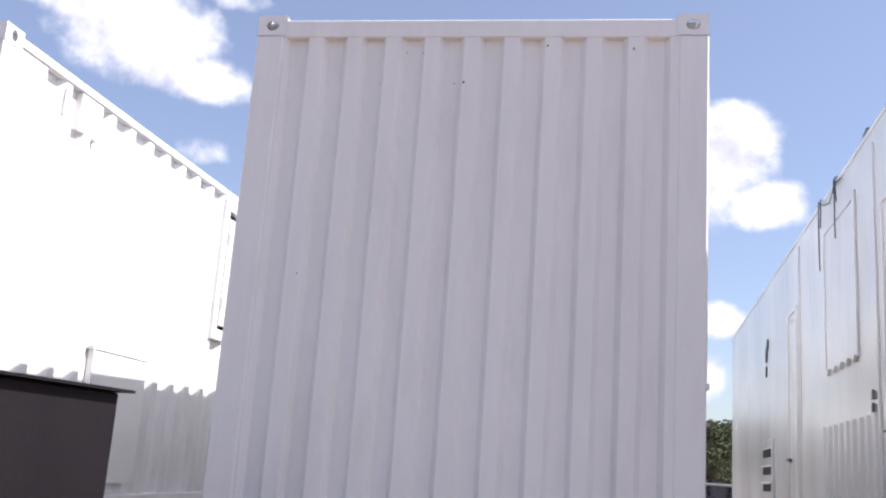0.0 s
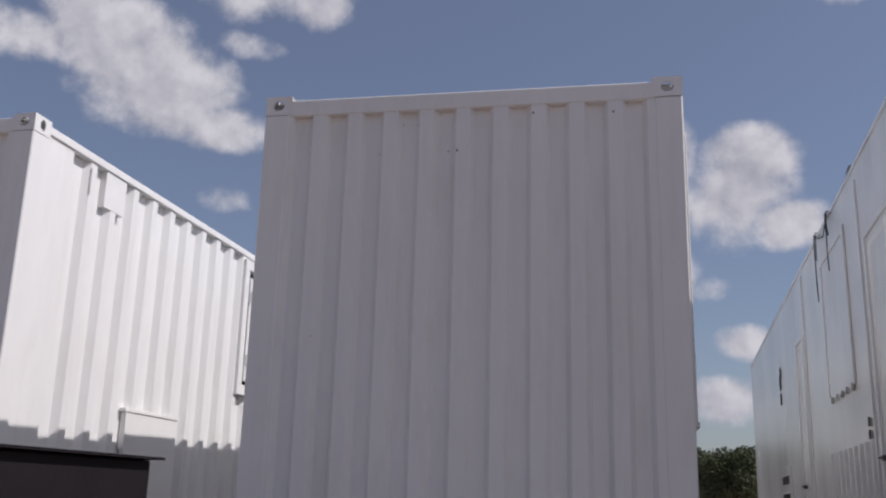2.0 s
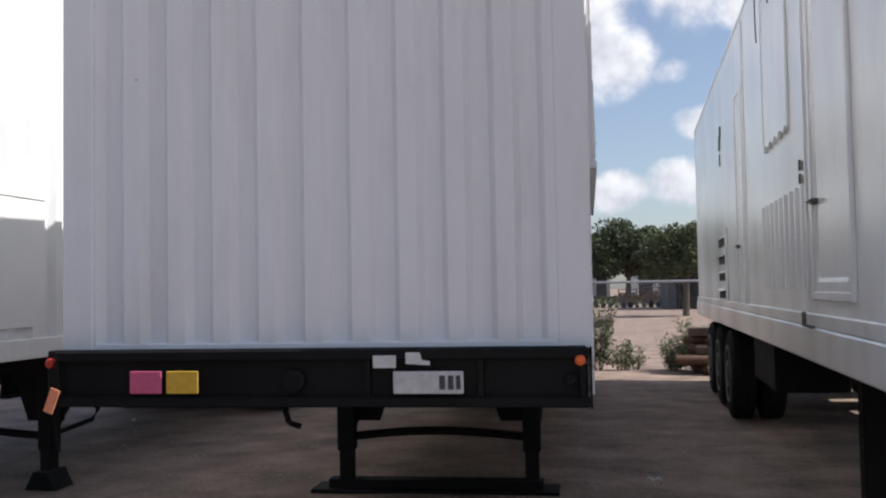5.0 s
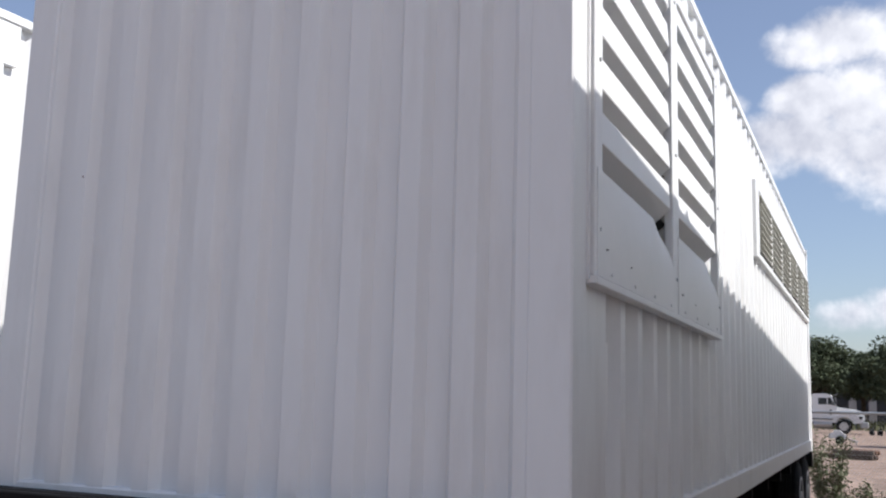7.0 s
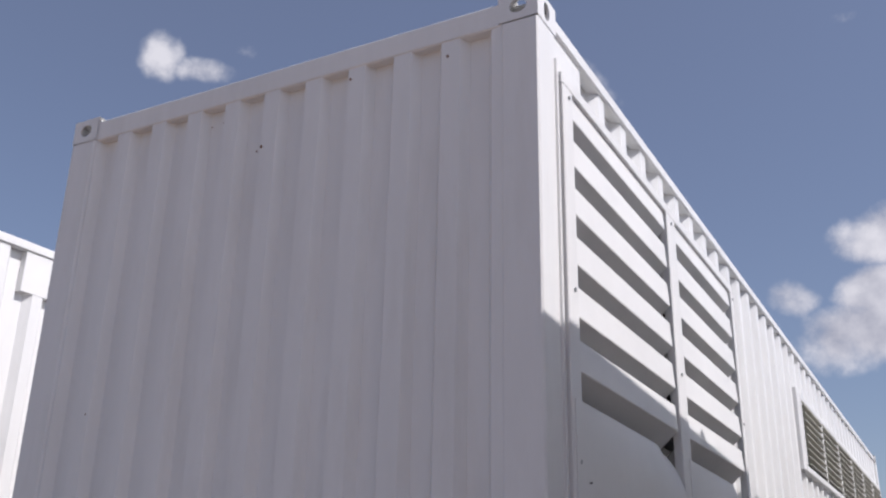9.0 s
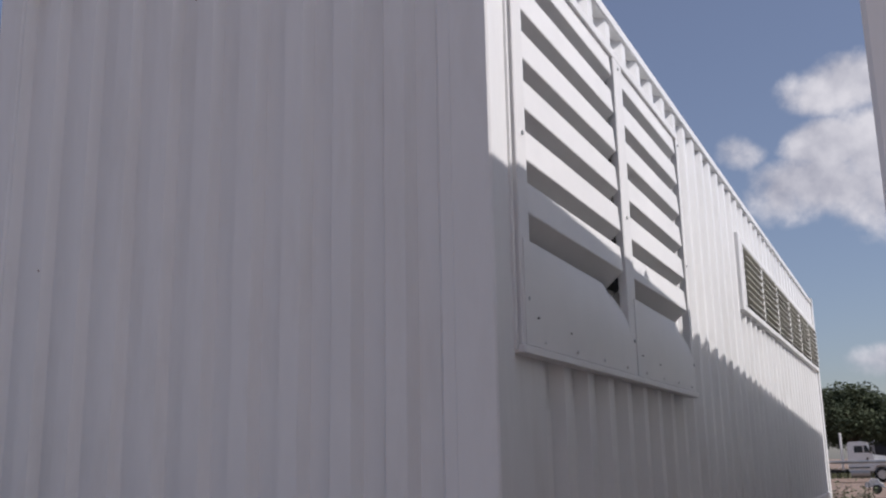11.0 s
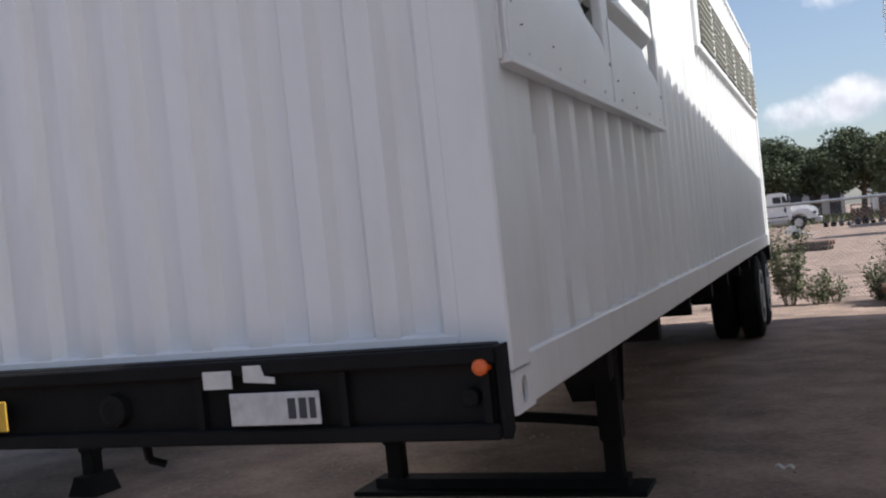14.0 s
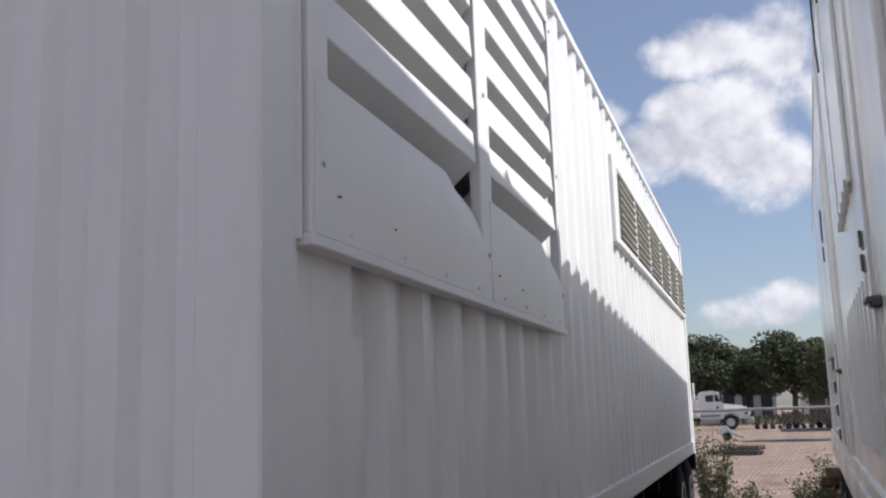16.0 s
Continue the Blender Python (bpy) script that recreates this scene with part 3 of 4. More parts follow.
def bolster(parent):
    """Front cross beam with its end plates, lamps, placards and number plate."""
    z0, z1 = ZB - 0.045, ZB + 0.208
    b = part("front_bolster", boxed(-0.035, W - 0.03, -0.07, 0.005, z0, z1, bevel=0.008), M_BLACK, parent)
    part("bolster_flange", boxed(0.02, W - 0.02, -0.10, -0.072, z1 - 0.05, z1 - 0.004, bevel=0.006), M_BLACK, parent)
    part("bolster_flange", boxed(0.02, W - 0.02, -0.10, -0.072, z0, z0 + 0.045, bevel=0.006), M_BLACK, parent)
    for x in (0.02, 1.46, 1.95, W - 0.06):
        part("rib", boxed(x, x + 0.022, -0.098, -0.0725, z0 + 0.047, z1 - 0.052), M_BLACK, parent)
    part("end_plate", prism(bmesh.new(), [(-0.085, z1 - 0.004), (0.0, z1 - 0.004), (0.0, z0 + 0.01), (-0.03, z0 - 0.012), (-0.085, z0)], "x", W - 0.0195, W - 0.010), M_BLACK, parent)
    for x in (0.55, 1.08, 2.28):
        k = 0.5 if x > 2 else 1.0
        bm = lathe(bmesh.new(), [(0, 0.055 * k), (0.03, 0.05 * k), (0.034, 0.035 * k), (0.03, 0.0)], 16)
        bmesh.ops.transform(bm, matrix=pose(x + 0.06, -0.072, ZB + 0.07, 0, 0, -90), verts=bm.verts)
        part("air_coupling", bm, M_BLACK, parent)
    for x, m in ((-0.012, M_RED), (W - 0.058, M_ORANGE)):
        bm = lathe(bmesh.new(), [(-0.03, 0.023), (0.0, 0.023), (0.008, 0.019), (0.012, 0.010)], 20)
        bmesh.ops.transform(bm, matrix=pose(x, -0.105 if x > 1 else -0.085, ZB + 0.152, 0, 0, -90), verts=bm.verts)
        part("marker_lamp", bm, m, parent, "round orange marker lamp" if m is M_ORANGE else "small red marker lamp")
    for x0, x1, m, l in ((0.385, 0.535, M_PINK, "faded pink square placard"), (0.557, 0.706, M_YELLOW, "yellow square placard")):
        part("placard", boxed(x0, x1, -0.108, -0.1015, ZB + 0.016, ZB + 0.116, bevel=0.003), m, parent, l)
    p = part("number_plate", boxed(1.585, 1.888, -0.110, -0.102, ZB + 0.014, ZB + 0.110, bevel=0.003), M_PLATE, parent, "dirty white plate with a dark bar")
    for x0, x1 in ((1.785, 1.81), (1.822, 1.846), (1.856, 1.876)):
        part("print_bar", boxed(x0, x1, -0.1125, -0.1105, ZB + 0.033, ZB + 0.092), M_INK, p)
    part("label", boxed(1.497, 1.597, -0.106, -0.1015, ZB + 0.125, ZB + 0.178), M_LABEL, parent, "white paper label")
    part("label", prism(bmesh.new(), [(1.64, ZB + 0.142), (1.745, ZB + 0.135), (1.745, ZB + 0.152), (1.71, ZB + 0.158), (1.70, ZB + 0.19), (1.64, ZB + 0.19)], "y", -0.1065, -0.1015), M_LABEL, parent, "torn white paper label")
    bm = boxed(-0.022, 0.022, -0.004, 0.004, -0.055, 0.055)
    bmesh.ops.transform(bm, matrix=pose(0.012, -0.112, ZB - 0.015, 0, 20, 0), verts=bm.verts)
    part("reflector_strip", bm, M_TAPE_O, parent, "tilted orange reflector strip")
    part("hose", rod(rod(bmesh.new(), (1.0, 0.2, ZB - 0.08), (1.03, 0.18, ZB - 0.15), 0.015, 6), (1.03, 0.18, ZB - 0.15), (1.08, 0.2, ZB - 0.17), 0.015, 6), M_BLACK, parent)


bolster(mid_chassis)

# ---------------------------------------------------------------- the container beside it
LX, LY = -1.66, 0.17
HL = 2.96
WL = (3.54, 7.2, 1.63, 2.76)
LTURN = -1.5
left_pose = pose(LX, LY, 0, 0, 0, LTURN) @ pose(-W, 0, 0)


def hatch_frame(parent, y0, y1, z0, z1, x, t=0.10):
    """A framed side hatch: raised frame, gap all round with its shade coloured in, plain white leaf set a little back.
    """
    for a in ((y0 - t, y1 + t, z1, z1 + t), (y0 - t, y1 + t, z0 - t, z0), (y0 - t, y0, z0, z1), (y1, y1 + t, z0, z1)):
        part("hatch_frame", boxed(x - 0.06, x + 0.012, *a, bevel=0.004), M_SHEET, parent)
    # near-black sheet added to darken the gap like shade
    part("hatch_shade_sheet", boxed(x - 0.20, x - 0.18, y0, y1, z0, z1), M_DARK, parent)
    leaf = part("hatch_leaf", boxed(x - 0.05, x - 0.02, y0 + 0.10, y1 - 0.05, z0 + 0.05, z1 - 0.05, bevel=0.004), M_SHEET, parent)
    for z in (z0 + 0.25, z1 - 0.25):
        part("hinge", rod(bmesh.new(), (x - 0.016, y0 + 0.12, z - 0.06), (x - 0.016, y0 + 0.12, z + 0.06), 0.012, 8), M_SHEET, leaf)


box_left = container(left_pose @ pose(0, 0, ZB), "white corrugated shipping container in full sun with small hatches", (WL,), HL)
hatch_frame(box_left, *WL, W)
part("vent_plate", boxed(W - 0.07, W - 0.020, 0.92, 1.20, 2.615, 2.888), M_SHEET, box_left)
part("lock_rod", rod(bmesh.new(), (W - 0.016, 0.72, 2.65), (W - 0.016, 0.72, 2.84), 0.007, 8), M_SHEET, box_left)
part("access_panel", boxed(W - 0.06, W - 0.020, 1.57, 2.37, 0.235, 1.178, bevel=0.004), M_SHEET, box_left)
part("panel_lip", boxed(W - 0.06, W - 0.012, 1.52, 2.39, 1.181, 1.205), M_SHEET, box_left)
part("panel_lip", boxed(W - 0.06, W - 0.016, 1.545, 1.566, 0.90, 1.180), M_SHEET, box_left)
left_chassis = chassis(left_pose, "black chassis trailer with splayed landing legs", (8.0, 9.2), 2.8, (0.35, 2.18), (0, 0))
part("front_bolster", boxed(0.02, W - 0.02, -0.06, 0.0, ZB - 0.2, ZB - 0.006, bevel=0.008), M_BLACK, left_chassis)
part("crank_handle", tube(bmesh.new(), [(2.2, 2.88, 0.98), (2.36, 3.0, 0.74), (2.43, 3.1, 0.58), (2.38, 3.1, 0.5), (2.2, 2.9, 0.42)], 0.02), M_BLACK, left_chassis)
part("crank_rod", tube(bmesh.new(), [(2.25, 2.72, 0.9), (2.28, 2.7, 0.5), (2.34, 2.68, 0.3)], 0.014), M_BLACK, left_chassis)

# ---------------------------------------------------------------- the generator trailer on the other side
RX, RY, RSLOPE = 3.603, -1.0, 0.046
RLEN, RH, RB, RFALL = 12.9, 2.98, 0.06, 0.004


def pressed_panel(a, b, lo, hi):
    """A door sheet with a raised rim and a shallow pressed field with rounded corners."""
    bm = bmesh.new()

    def ring(inset, radius, x):
        pts = []
        for cy, cz, start in ((b - inset - radius, hi - inset - radius, 0), (a + inset + radius, hi - inset - radius, 90), (a + inset + radius, lo + inset + radius, 180), (b - inset - radius, lo + inset + radius, 270)):
            for k in range(5):
                q = radians(start + 22.5 * k)
                pts.append(bm.verts.new((x, cy + radius * math.cos(q), cz + radius * math.sin(q))))
        return pts

    rings = [ring(0.002, 0.004, -0.003), ring(0.002, 0.004, -0.014), ring(0.05, 0.05, -0.014), ring(0.075, 0.05, -0.005)]
    for p, q in zip(rings, rings[1:]):
        for i in range(20):
            bm.faces.new((p[i], p[(i + 1) % 20], q[(i + 1) % 20], q[i]))
    bm.faces.new(rings[-1])
    return bm


def generator_trailer():
    """Flat-sided enclosure with framed doors, ridged panels, vents and three wide axles. Local x runs away from the passage."""
    g = thing("generator_trailer", "white flat-sided generator trailer with framed doors and three axles", "trailer", pose(RX, RY, ZB, 0, 0, -math.degrees(math.atan(RSLOPE))), "trailers")
    z0, z1 = RB, RH
    z2 = z1 - RFALL * RLEN      # the roof falls slightly to the rear
    part("side_wall", prism(bmesh.new(), [(0.0, z0 + 0.22), (RLEN, z0 + 0.22), (RLEN, z2), (0.0, z1)], "x", 0.0, 0.03), M_BODY, g)
    for k in range(9):
        y = 2.92 + k * 0.225
        part("rib", prism(bmesh.new(), [(0.001, y), (-0.022, y + 0.022), (-0.022, y + 0.06), (0.001, y + 0.085)], "z", 0.42, 1.06), M_BODY, g)
    part("front_wall", boxed(0.0, 2.44, -0.03, 0.0, z0 + 0.05, z1, bevel=0.01), M_BODY, g)
    part("rear_wall", boxed(0.0, 2.44, RLEN, RLEN + 0.03, z0 + 0.05, z2, bevel=0.01), M_BODY, g)
    part("far_wall", prism(bmesh.new(), [(0.0, z0 + 0.05), (RLEN, z0 + 0.05), (RLEN, z2), (0.0, z1)], "x", 2.41, 2.44), M_BODY, g)
    part("roof", prism(bmesh.new(), [(-0.03, z1 + 0.001), (RLEN + 0.03, z2 + 0.001), (RLEN + 0.03, z2 + 0.03), (-0.03, z1 + 0.03)], "x", -0.01, 2.45), M_BODY, g)
    part("bottom_rail", boxed(-0.035, 0.06, -0.03, RLEN + 0.03, z0 - 0.06, z0 + 0.14, bevel=0.01), M_BODY, g)
    part("rail_lip", boxed(-0.022, 0.06, -0.03, RLEN + 0.03, z0 + 0.142, z0 + 0.22, bevel=0.006), M_BODY, g)
    part("deck", boxed(0.06, 2.38, 0.0, RLEN, z0 - 0.05, z0 + 0.1), M_BLACK, g)
    # tall framed doors, their panels pressed in with rounded corners
    for a, b, lo, hi in ((1.66, 2.60, 0.41, 2.38), (6.13, 6.63, 0.28, 2.28)):
        d = part("door_panel", pressed_panel(a, b, lo, hi), M_BODY, g, smooth=False)
        for q in ((a - 0.05, a, lo - 0.05, hi + 0.05), (b, b + 0.05, lo - 0.05, hi + 0.05), (a, b, hi, hi + 0.05), (a, b, lo - 0.05, lo)):
            part("door_frame", boxed(-0.026, 0.0, *q, bevel=0.006), M_BODY, d)
    # latches and hinges
    for y, z in ((2.53, 0.92), (6.56, 0.83)):
        l = part("latch", boxed(-0.040, -0.003, y - 0.035, y + 0.035, z - 0.018, z + 0.018, bevel=0.006), M_STEEL, g)
        part("latch_pin", rod(bmesh.new(), (-0.045, y - 0.075, z + 0.004), (-0.045, y + 0.075, z + 0.004), 0.009, 6), M_STEEL, l)
    for z in (1.10, 1.185):
        h = part("hinge_plate", boxed(-0.016, -0.003, 2.97, 3.07, z - 0.028, z + 0.028, bevel=0.003), M_SLAT, g, "small dull grey hinge plate")
        part("hinge_pin", rod(bmesh.new(), (-0.02, 2.975, z - 0.03), (-0.02, 2.975, z + 0.03), 0.007, 6), M_STEEL, h)
    # air intake frame high up, with a toothed lower edge
    for q in ((3.42, 3.48, 1.49, 2.72), (4.60, 4.64, 1.49, 2.68), (3.481, 4.599, 2.66, 2.70)):
        part("intake_frame", boxed(-0.020, -0.001, *q, bevel=0.004), M_BODY, g)
    part("intake_panel", boxed(-0.010, -0.002, 3.482, 4.598, 1.51, 2.658, bevel=0.003), M_BODY, g)
    for k in range(5):
        y = 3.46 + k * 0.24
        part("intake_tooth", prism(bmesh.new(), [(y, 1.508), (y + 0.14, 1.502), (y + 0.06, 1.46)], "x", -0.030, -0.002), M_BODY, g)
    # framed vent near the rear; raised near-black strips give the shade of its four slots
    v = part("vent", boxed(-0.022, -0.003, 7.84, 8.76, 0.27, 1.10, bevel=0.006), M_BODY, g)
    for z in (0.36, 0.56, 0.75, 0.95):
        part("vent_slot_shade", boxed(-0.0265, -0.0225, 8.02, 8.70, z - 0.055, z + 0.045), M_DARK, v)
        part("vent_hood", prism(bmesh.new(), [(-0.0225, z + 0.055), (-0.06, z + 0.035), (-0.06, z + 0.028), (-0.0225, z + 0.046)], "y", 8.00, 8.72), M_BODY, v)
    part("sign_strip", boxed(-0.012, -0.003, 8.42, 8.54, 2.04, 2.22), M_INK, g, "dark upright strip of print")
    part("sign_strip", boxed(-0.012, -0.003, 8.32, 8.42, 2.18, 2.30), M_INK, g, "dark upright strip of print")
    part("sign_strip", boxed(-0.012, -0.003, 8.45, 8.53, 1.86, 1.99), M_INK, g, "dark upright strip of print")
    part("seam", boxed(-0.018, -0.001, 5.95, 5.99, 0.285, 2.90), M_BODY, g)
    part("seam", boxed(-0.014, -0.001, 2.84, 2.87, 0.285, 2.88), M_BODY, g)
    part("roof_fixture", box(boxed(-0.012, 0.05, 3.0, 3.1, z1 + 0.018, z1 + 0.05, bevel=0.008), 0.0, 0.03, 3.03, 3.07, z1 + 0.05, z1 + 0.075), M_STEEL, g, "small dark fixture on the roof edge")
    # loose wires over the roof edge
    for y0, drop, sway in ((4.76, 0.62, 0.03), (4.68, 0.26, 0.05), (4.08, 0.50, 0.04), (4.02, 0.22, 0.02)):
        top = z1 - RFALL * y0 + 0.03
        pts = [(0.12, y0 + 0.10, top + 0.006), (0.03, y0 + 0.03, top + 0.02), (-0.025, y0, top + 0.008)]
        pts += [(-0.028 - 0.012 * math.sin(2.6 * q), y0 - sway * math.sin(4 * q) - 0.10 * q, top - drop * q) for q in (0.15, 0.3, 0.5, 0.7, 0.85, 1.0)]
        part("wire", tube(bmesh.new(), pts, 0.006, 5), M_INK, g, "thin dark loose wire")
    part("wire_clip", tube(bmesh.new(), [(-0.02, y, z1 - RFALL * y + q) for y, q in ((4.74, 0.02), (4.54, -0.05), (4.29, -0.10), (4.06, 0.0), (3.82, -0.03))], 0.005, 5), M_INK, g, "thin dark loose wire")
    # step bracket at the lower rail
    part("step_bracket", box(boxed(-0.06, -0.036, 2.81, 2.84, 0.20, 0.29, bevel=0.006), -0.055, -0.036, 2.55, 2.81, 0.20, 0.215), M_STEEL, g)
    # running gear
    for y in (8.2, 9.5, 10.8):
        part("axle", rod(bmesh.new(), (0.2, y, 0.5 - ZB), (2.2, y, 0.5 - ZB), 0.06, 10), M_BLACK, g)
        for x, o in ((0.125, -1), (0.445, -1), (1.995, 1), (2.315, 1)):
            t = tyre(g, x, y, out=o, rim=o < 0 and x < 0.3, paint=M_STEEL)
            t.location.z = -ZB
    for x in (0.75, 1.6):
        part("frame_beam", boxed(x, x + 0.12, 0.3, RLEN - 0.1, -0.38, z0 - 0.052), M_BLACK, g)
    for x in (0.35, 2.0):
        part("landing_leg", boxed(x - 0.07, x + 0.07, 2.9, 3.04, -ZB + 0.02, z0 - 0.06, bevel=0.01), M_BLACK, g)
        part("shoe", boxed(x - 0.16, x + 0.16, 2.8, 3.14, -ZB, -ZB + 0.03), M_BLACK, g)
    part("battery_box", boxed(0.1, 0.7, 5.2, 6.6, -0.45, z0 - 0.06, bevel=0.02), M_BLACK, g)
    return g


generator_trailer()

# ---------------------------------------------------------------- dark steel cabinet
cab = thing("steel_cabinet", "dark brown steel cabinet with a thin overhanging lid", "cabinet", pose(0.36, -1.70, 0, 0, 0, -10))
part("cabinet_body", boxed(-1.4, 0.0, -1.7, 0.0, 0.0, 1.745, bevel=0.008), M_BOX, cab)
part("lid", boxed(-1.43, 0.035, -1.73, 0.035, 1.748, 1.757), M_BOX, cab)


# ---------------------------------------------------------------- plants
def leaf_cloud(bm, rng, centre, radius, count, size, squash=0.8):
    """Many small leaf blades spread through an uneven blob."""
    for _ in range(count):
        d = Vector((rng.gauss(0, 1), rng.gauss(0, 1), rng.gauss(0, 1))).normalized() * radius * rng.random() ** 0.4
        p = Vector(centre) + Vector((d.x, d.y, d.z * squash))
        a = Vector((rng.gauss(0, 1), rng.gauss(0, 1), rng.gauss(0, 0.6))).normalized()
        b = a.orthogonal().normalized()
        b.rotate(Matrix.Rotation(rng.uniform(0, 6.3), 3, a))
        s = size * rng.uniform(0.6, 1.4)
        bm.faces.new([bm.verts.new(p + v) for v in (a * s, b * s * 0.45, -a * s, -b * s * 0.45)])


def tree_mesh(seed, height, spread, clumps, leaves, size):
    rng = random.Random(seed)
    wood, crown = bmesh.new(), bmesh.new()
    top = Vector((rng.uniform(-.3, .3), rng.uniform(-.3, .3), height * 0.45))
    rod(wood, (0, 0, -0.2), top, height * 0.035, 9, height * 0.02)
    for k in range(clumps):
        a = 2.4 * k + rng.uniform(-0.4, 0.4)
        r = spread * rng.uniform(0.15, 0.85)
        z = height * rng.uniform(0.45, 0.88) * (1 - 0.18 * (r / spread))
        c = Vector((r * math.cos(a), r * math.sin(a), z))
        if k % 2 == 0:
            rod(wood, top * rng.uniform(0.55, 1.0), c, height * 0.011, 5, height * 0.004)
        leaf_cloud(crown, rng, c, spread * rng.uniform(0.24, 0.40), leaves, size, 0.75)
    return wood, crown


def tree_kind(name, label, seed, height, spread, clumps, leaves, size, at, group="far trees", leaf=M_LEAF):
    e = thing(name, label, "tree", at, group)
    wood, crown = tree_mesh(seed, height, spread, clumps, leaves, size)
    part("trunk", wood, M_BARK, e)
    part("crown", crown, leaf, e)
    return e


def shrub(at, seed, height, spread, stems, leaves, size, label="straggling green weed bush by the fence"):
    rng = random.Random(seed)
    e = thing("weed_bush", label, "plant", at, "weeds")
    wood, crown = bmesh.new(), bmesh.new()
    for k in range(stems):
        a, lean = rng.uniform(0, 6.3), rng.uniform(0.1, 1.0) * spread
        h = height * rng.uniform(0.45, 1.0)
        p = Vector((0.3 * spread * math.cos(a), 0.3 * spread * math.sin(a), 0))
        q = p + Vector((lean * math.cos(a), lean * math.sin(a), h))
        rod(wood, p, q, 0.008, 4, 0.003)
        for i in range(leaves):
            s = rng.uniform(0.15, 1.0)
            leaf_cloud(crown, rng, p.lerp(q, s), 0.11 + 0.08 * spread, 6, size)
    part("stem", wood, M_BARK, e)
    tagged(part("foliage", crown, M_WEED, e), kind="stuff")
    return e


t1 = tree_kind("tree", "dense dark green broadleaf tree", 11, 8.9, 4.4, 50, 420, 0.17, pose(-1.8, 92, 0))
t2 = tree_kind("tree", "dense dark green broadleaf tree", 23, 9.0, 4.4, 50, 420, 0.17, pose(6.2, 91, 0))
for i, (x, y, s, src) in enumerate(((-9.5, 94, .95, t2), (-18, 94, 1.05, t1), (14, 93, .95, t1), (22, 96, 1.05, t2), (-27, 97, 1, t2), (31, 92, .9, t1), (42, 95, 1, t2), (2.2, 103, .9, t1), (10.5, 103, .9, t2), (-37, 96, 1.0, t1), (-6, 104, 1.0, t2))):
    c = copy_thing(src, pose(x, y, 0, 0, 0, 47 * i))
    c.scale = (s, s, s)
near_tree = tree_kind("tree", "lighter green round-headed tree beyond the yard", 37, 5.3, 2.1, 46, 200, 0.10, pose(7.3, 46, 0), "yard trees", M_LEAF_LIGHT)

for i, (x, y, h, sp, st, lv) in enumerate(((2.56, 13.8, 1.35, 0.28, 24, 22), (2.98, 13.7, 0.62, 0.22, 14, 12), (3.25, 13.8, 0.42, 0.16, 7, 7), (3.95, 13.7, 0.60, 0.30, 20, 14), (4.4, 13.6, 0.95, 0.50, 40, 18),
                                          (5.5, 13.4, 0.8, 0.5, 14, 12), (1.6, 13.9, 0.7, 0.5, 12, 10), (-0.6, 13.9, 0.6, 0.5, 12, 10), (6.4, 13.6, 0.8, 0.6, 14, 12))):
    shrub(pose(x, y, 0), 50 + i, h, sp, st, lv, 0.026)


# ---------------------------------------------------------------- chain-link fence
def fence(y, x0, x1, height):
    f = thing("chain_link_fence", "galvanised chain-link fence with round posts and a top rail", "fence")
    n = int((x1 - x0) / 3) + 1
    for i in range(n):
        x = x0 + i * 3.0
        p = part("post", rod(bmesh.new(), (x, y, -0.1), (x, y, height + 0.04), 0.03, 8), M_GALV, f)
        part("cap", rod(bmesh.new(), (x, y, height + 0.04), (x, y, height + 0.09), 0.038, 8, 0.012), M_GALV, p)
    part("top_rail", rod(bmesh.new(), (x0, y, height), (x1, y, height), 0.024, 8), M_GALV, f)
    bm, step, r = bmesh.new(), 0.075, 0.0016
    k = x0 - height
    while k < x1:
        for s in (1, -1):
            a, b = (k, k + height) if s > 0 else (k + height, k)
            ya = y + 0.031 + 0.003 * s
            p = [bm.verts.new((a + dx, ya, 0.03)) for dx in (-r * 1.4, r * 1.4)]
            q = [bm.verts.new((b + dx, ya, height)) for dx in (r * 1.4, -r * 1.4)]
            bm.faces.new(p + q)
        k += step
    tagged(part("wire_mesh", bm, M_GALV, f), kind="stuff")


fence(14.4, -12.8, 20.2, 1.60)

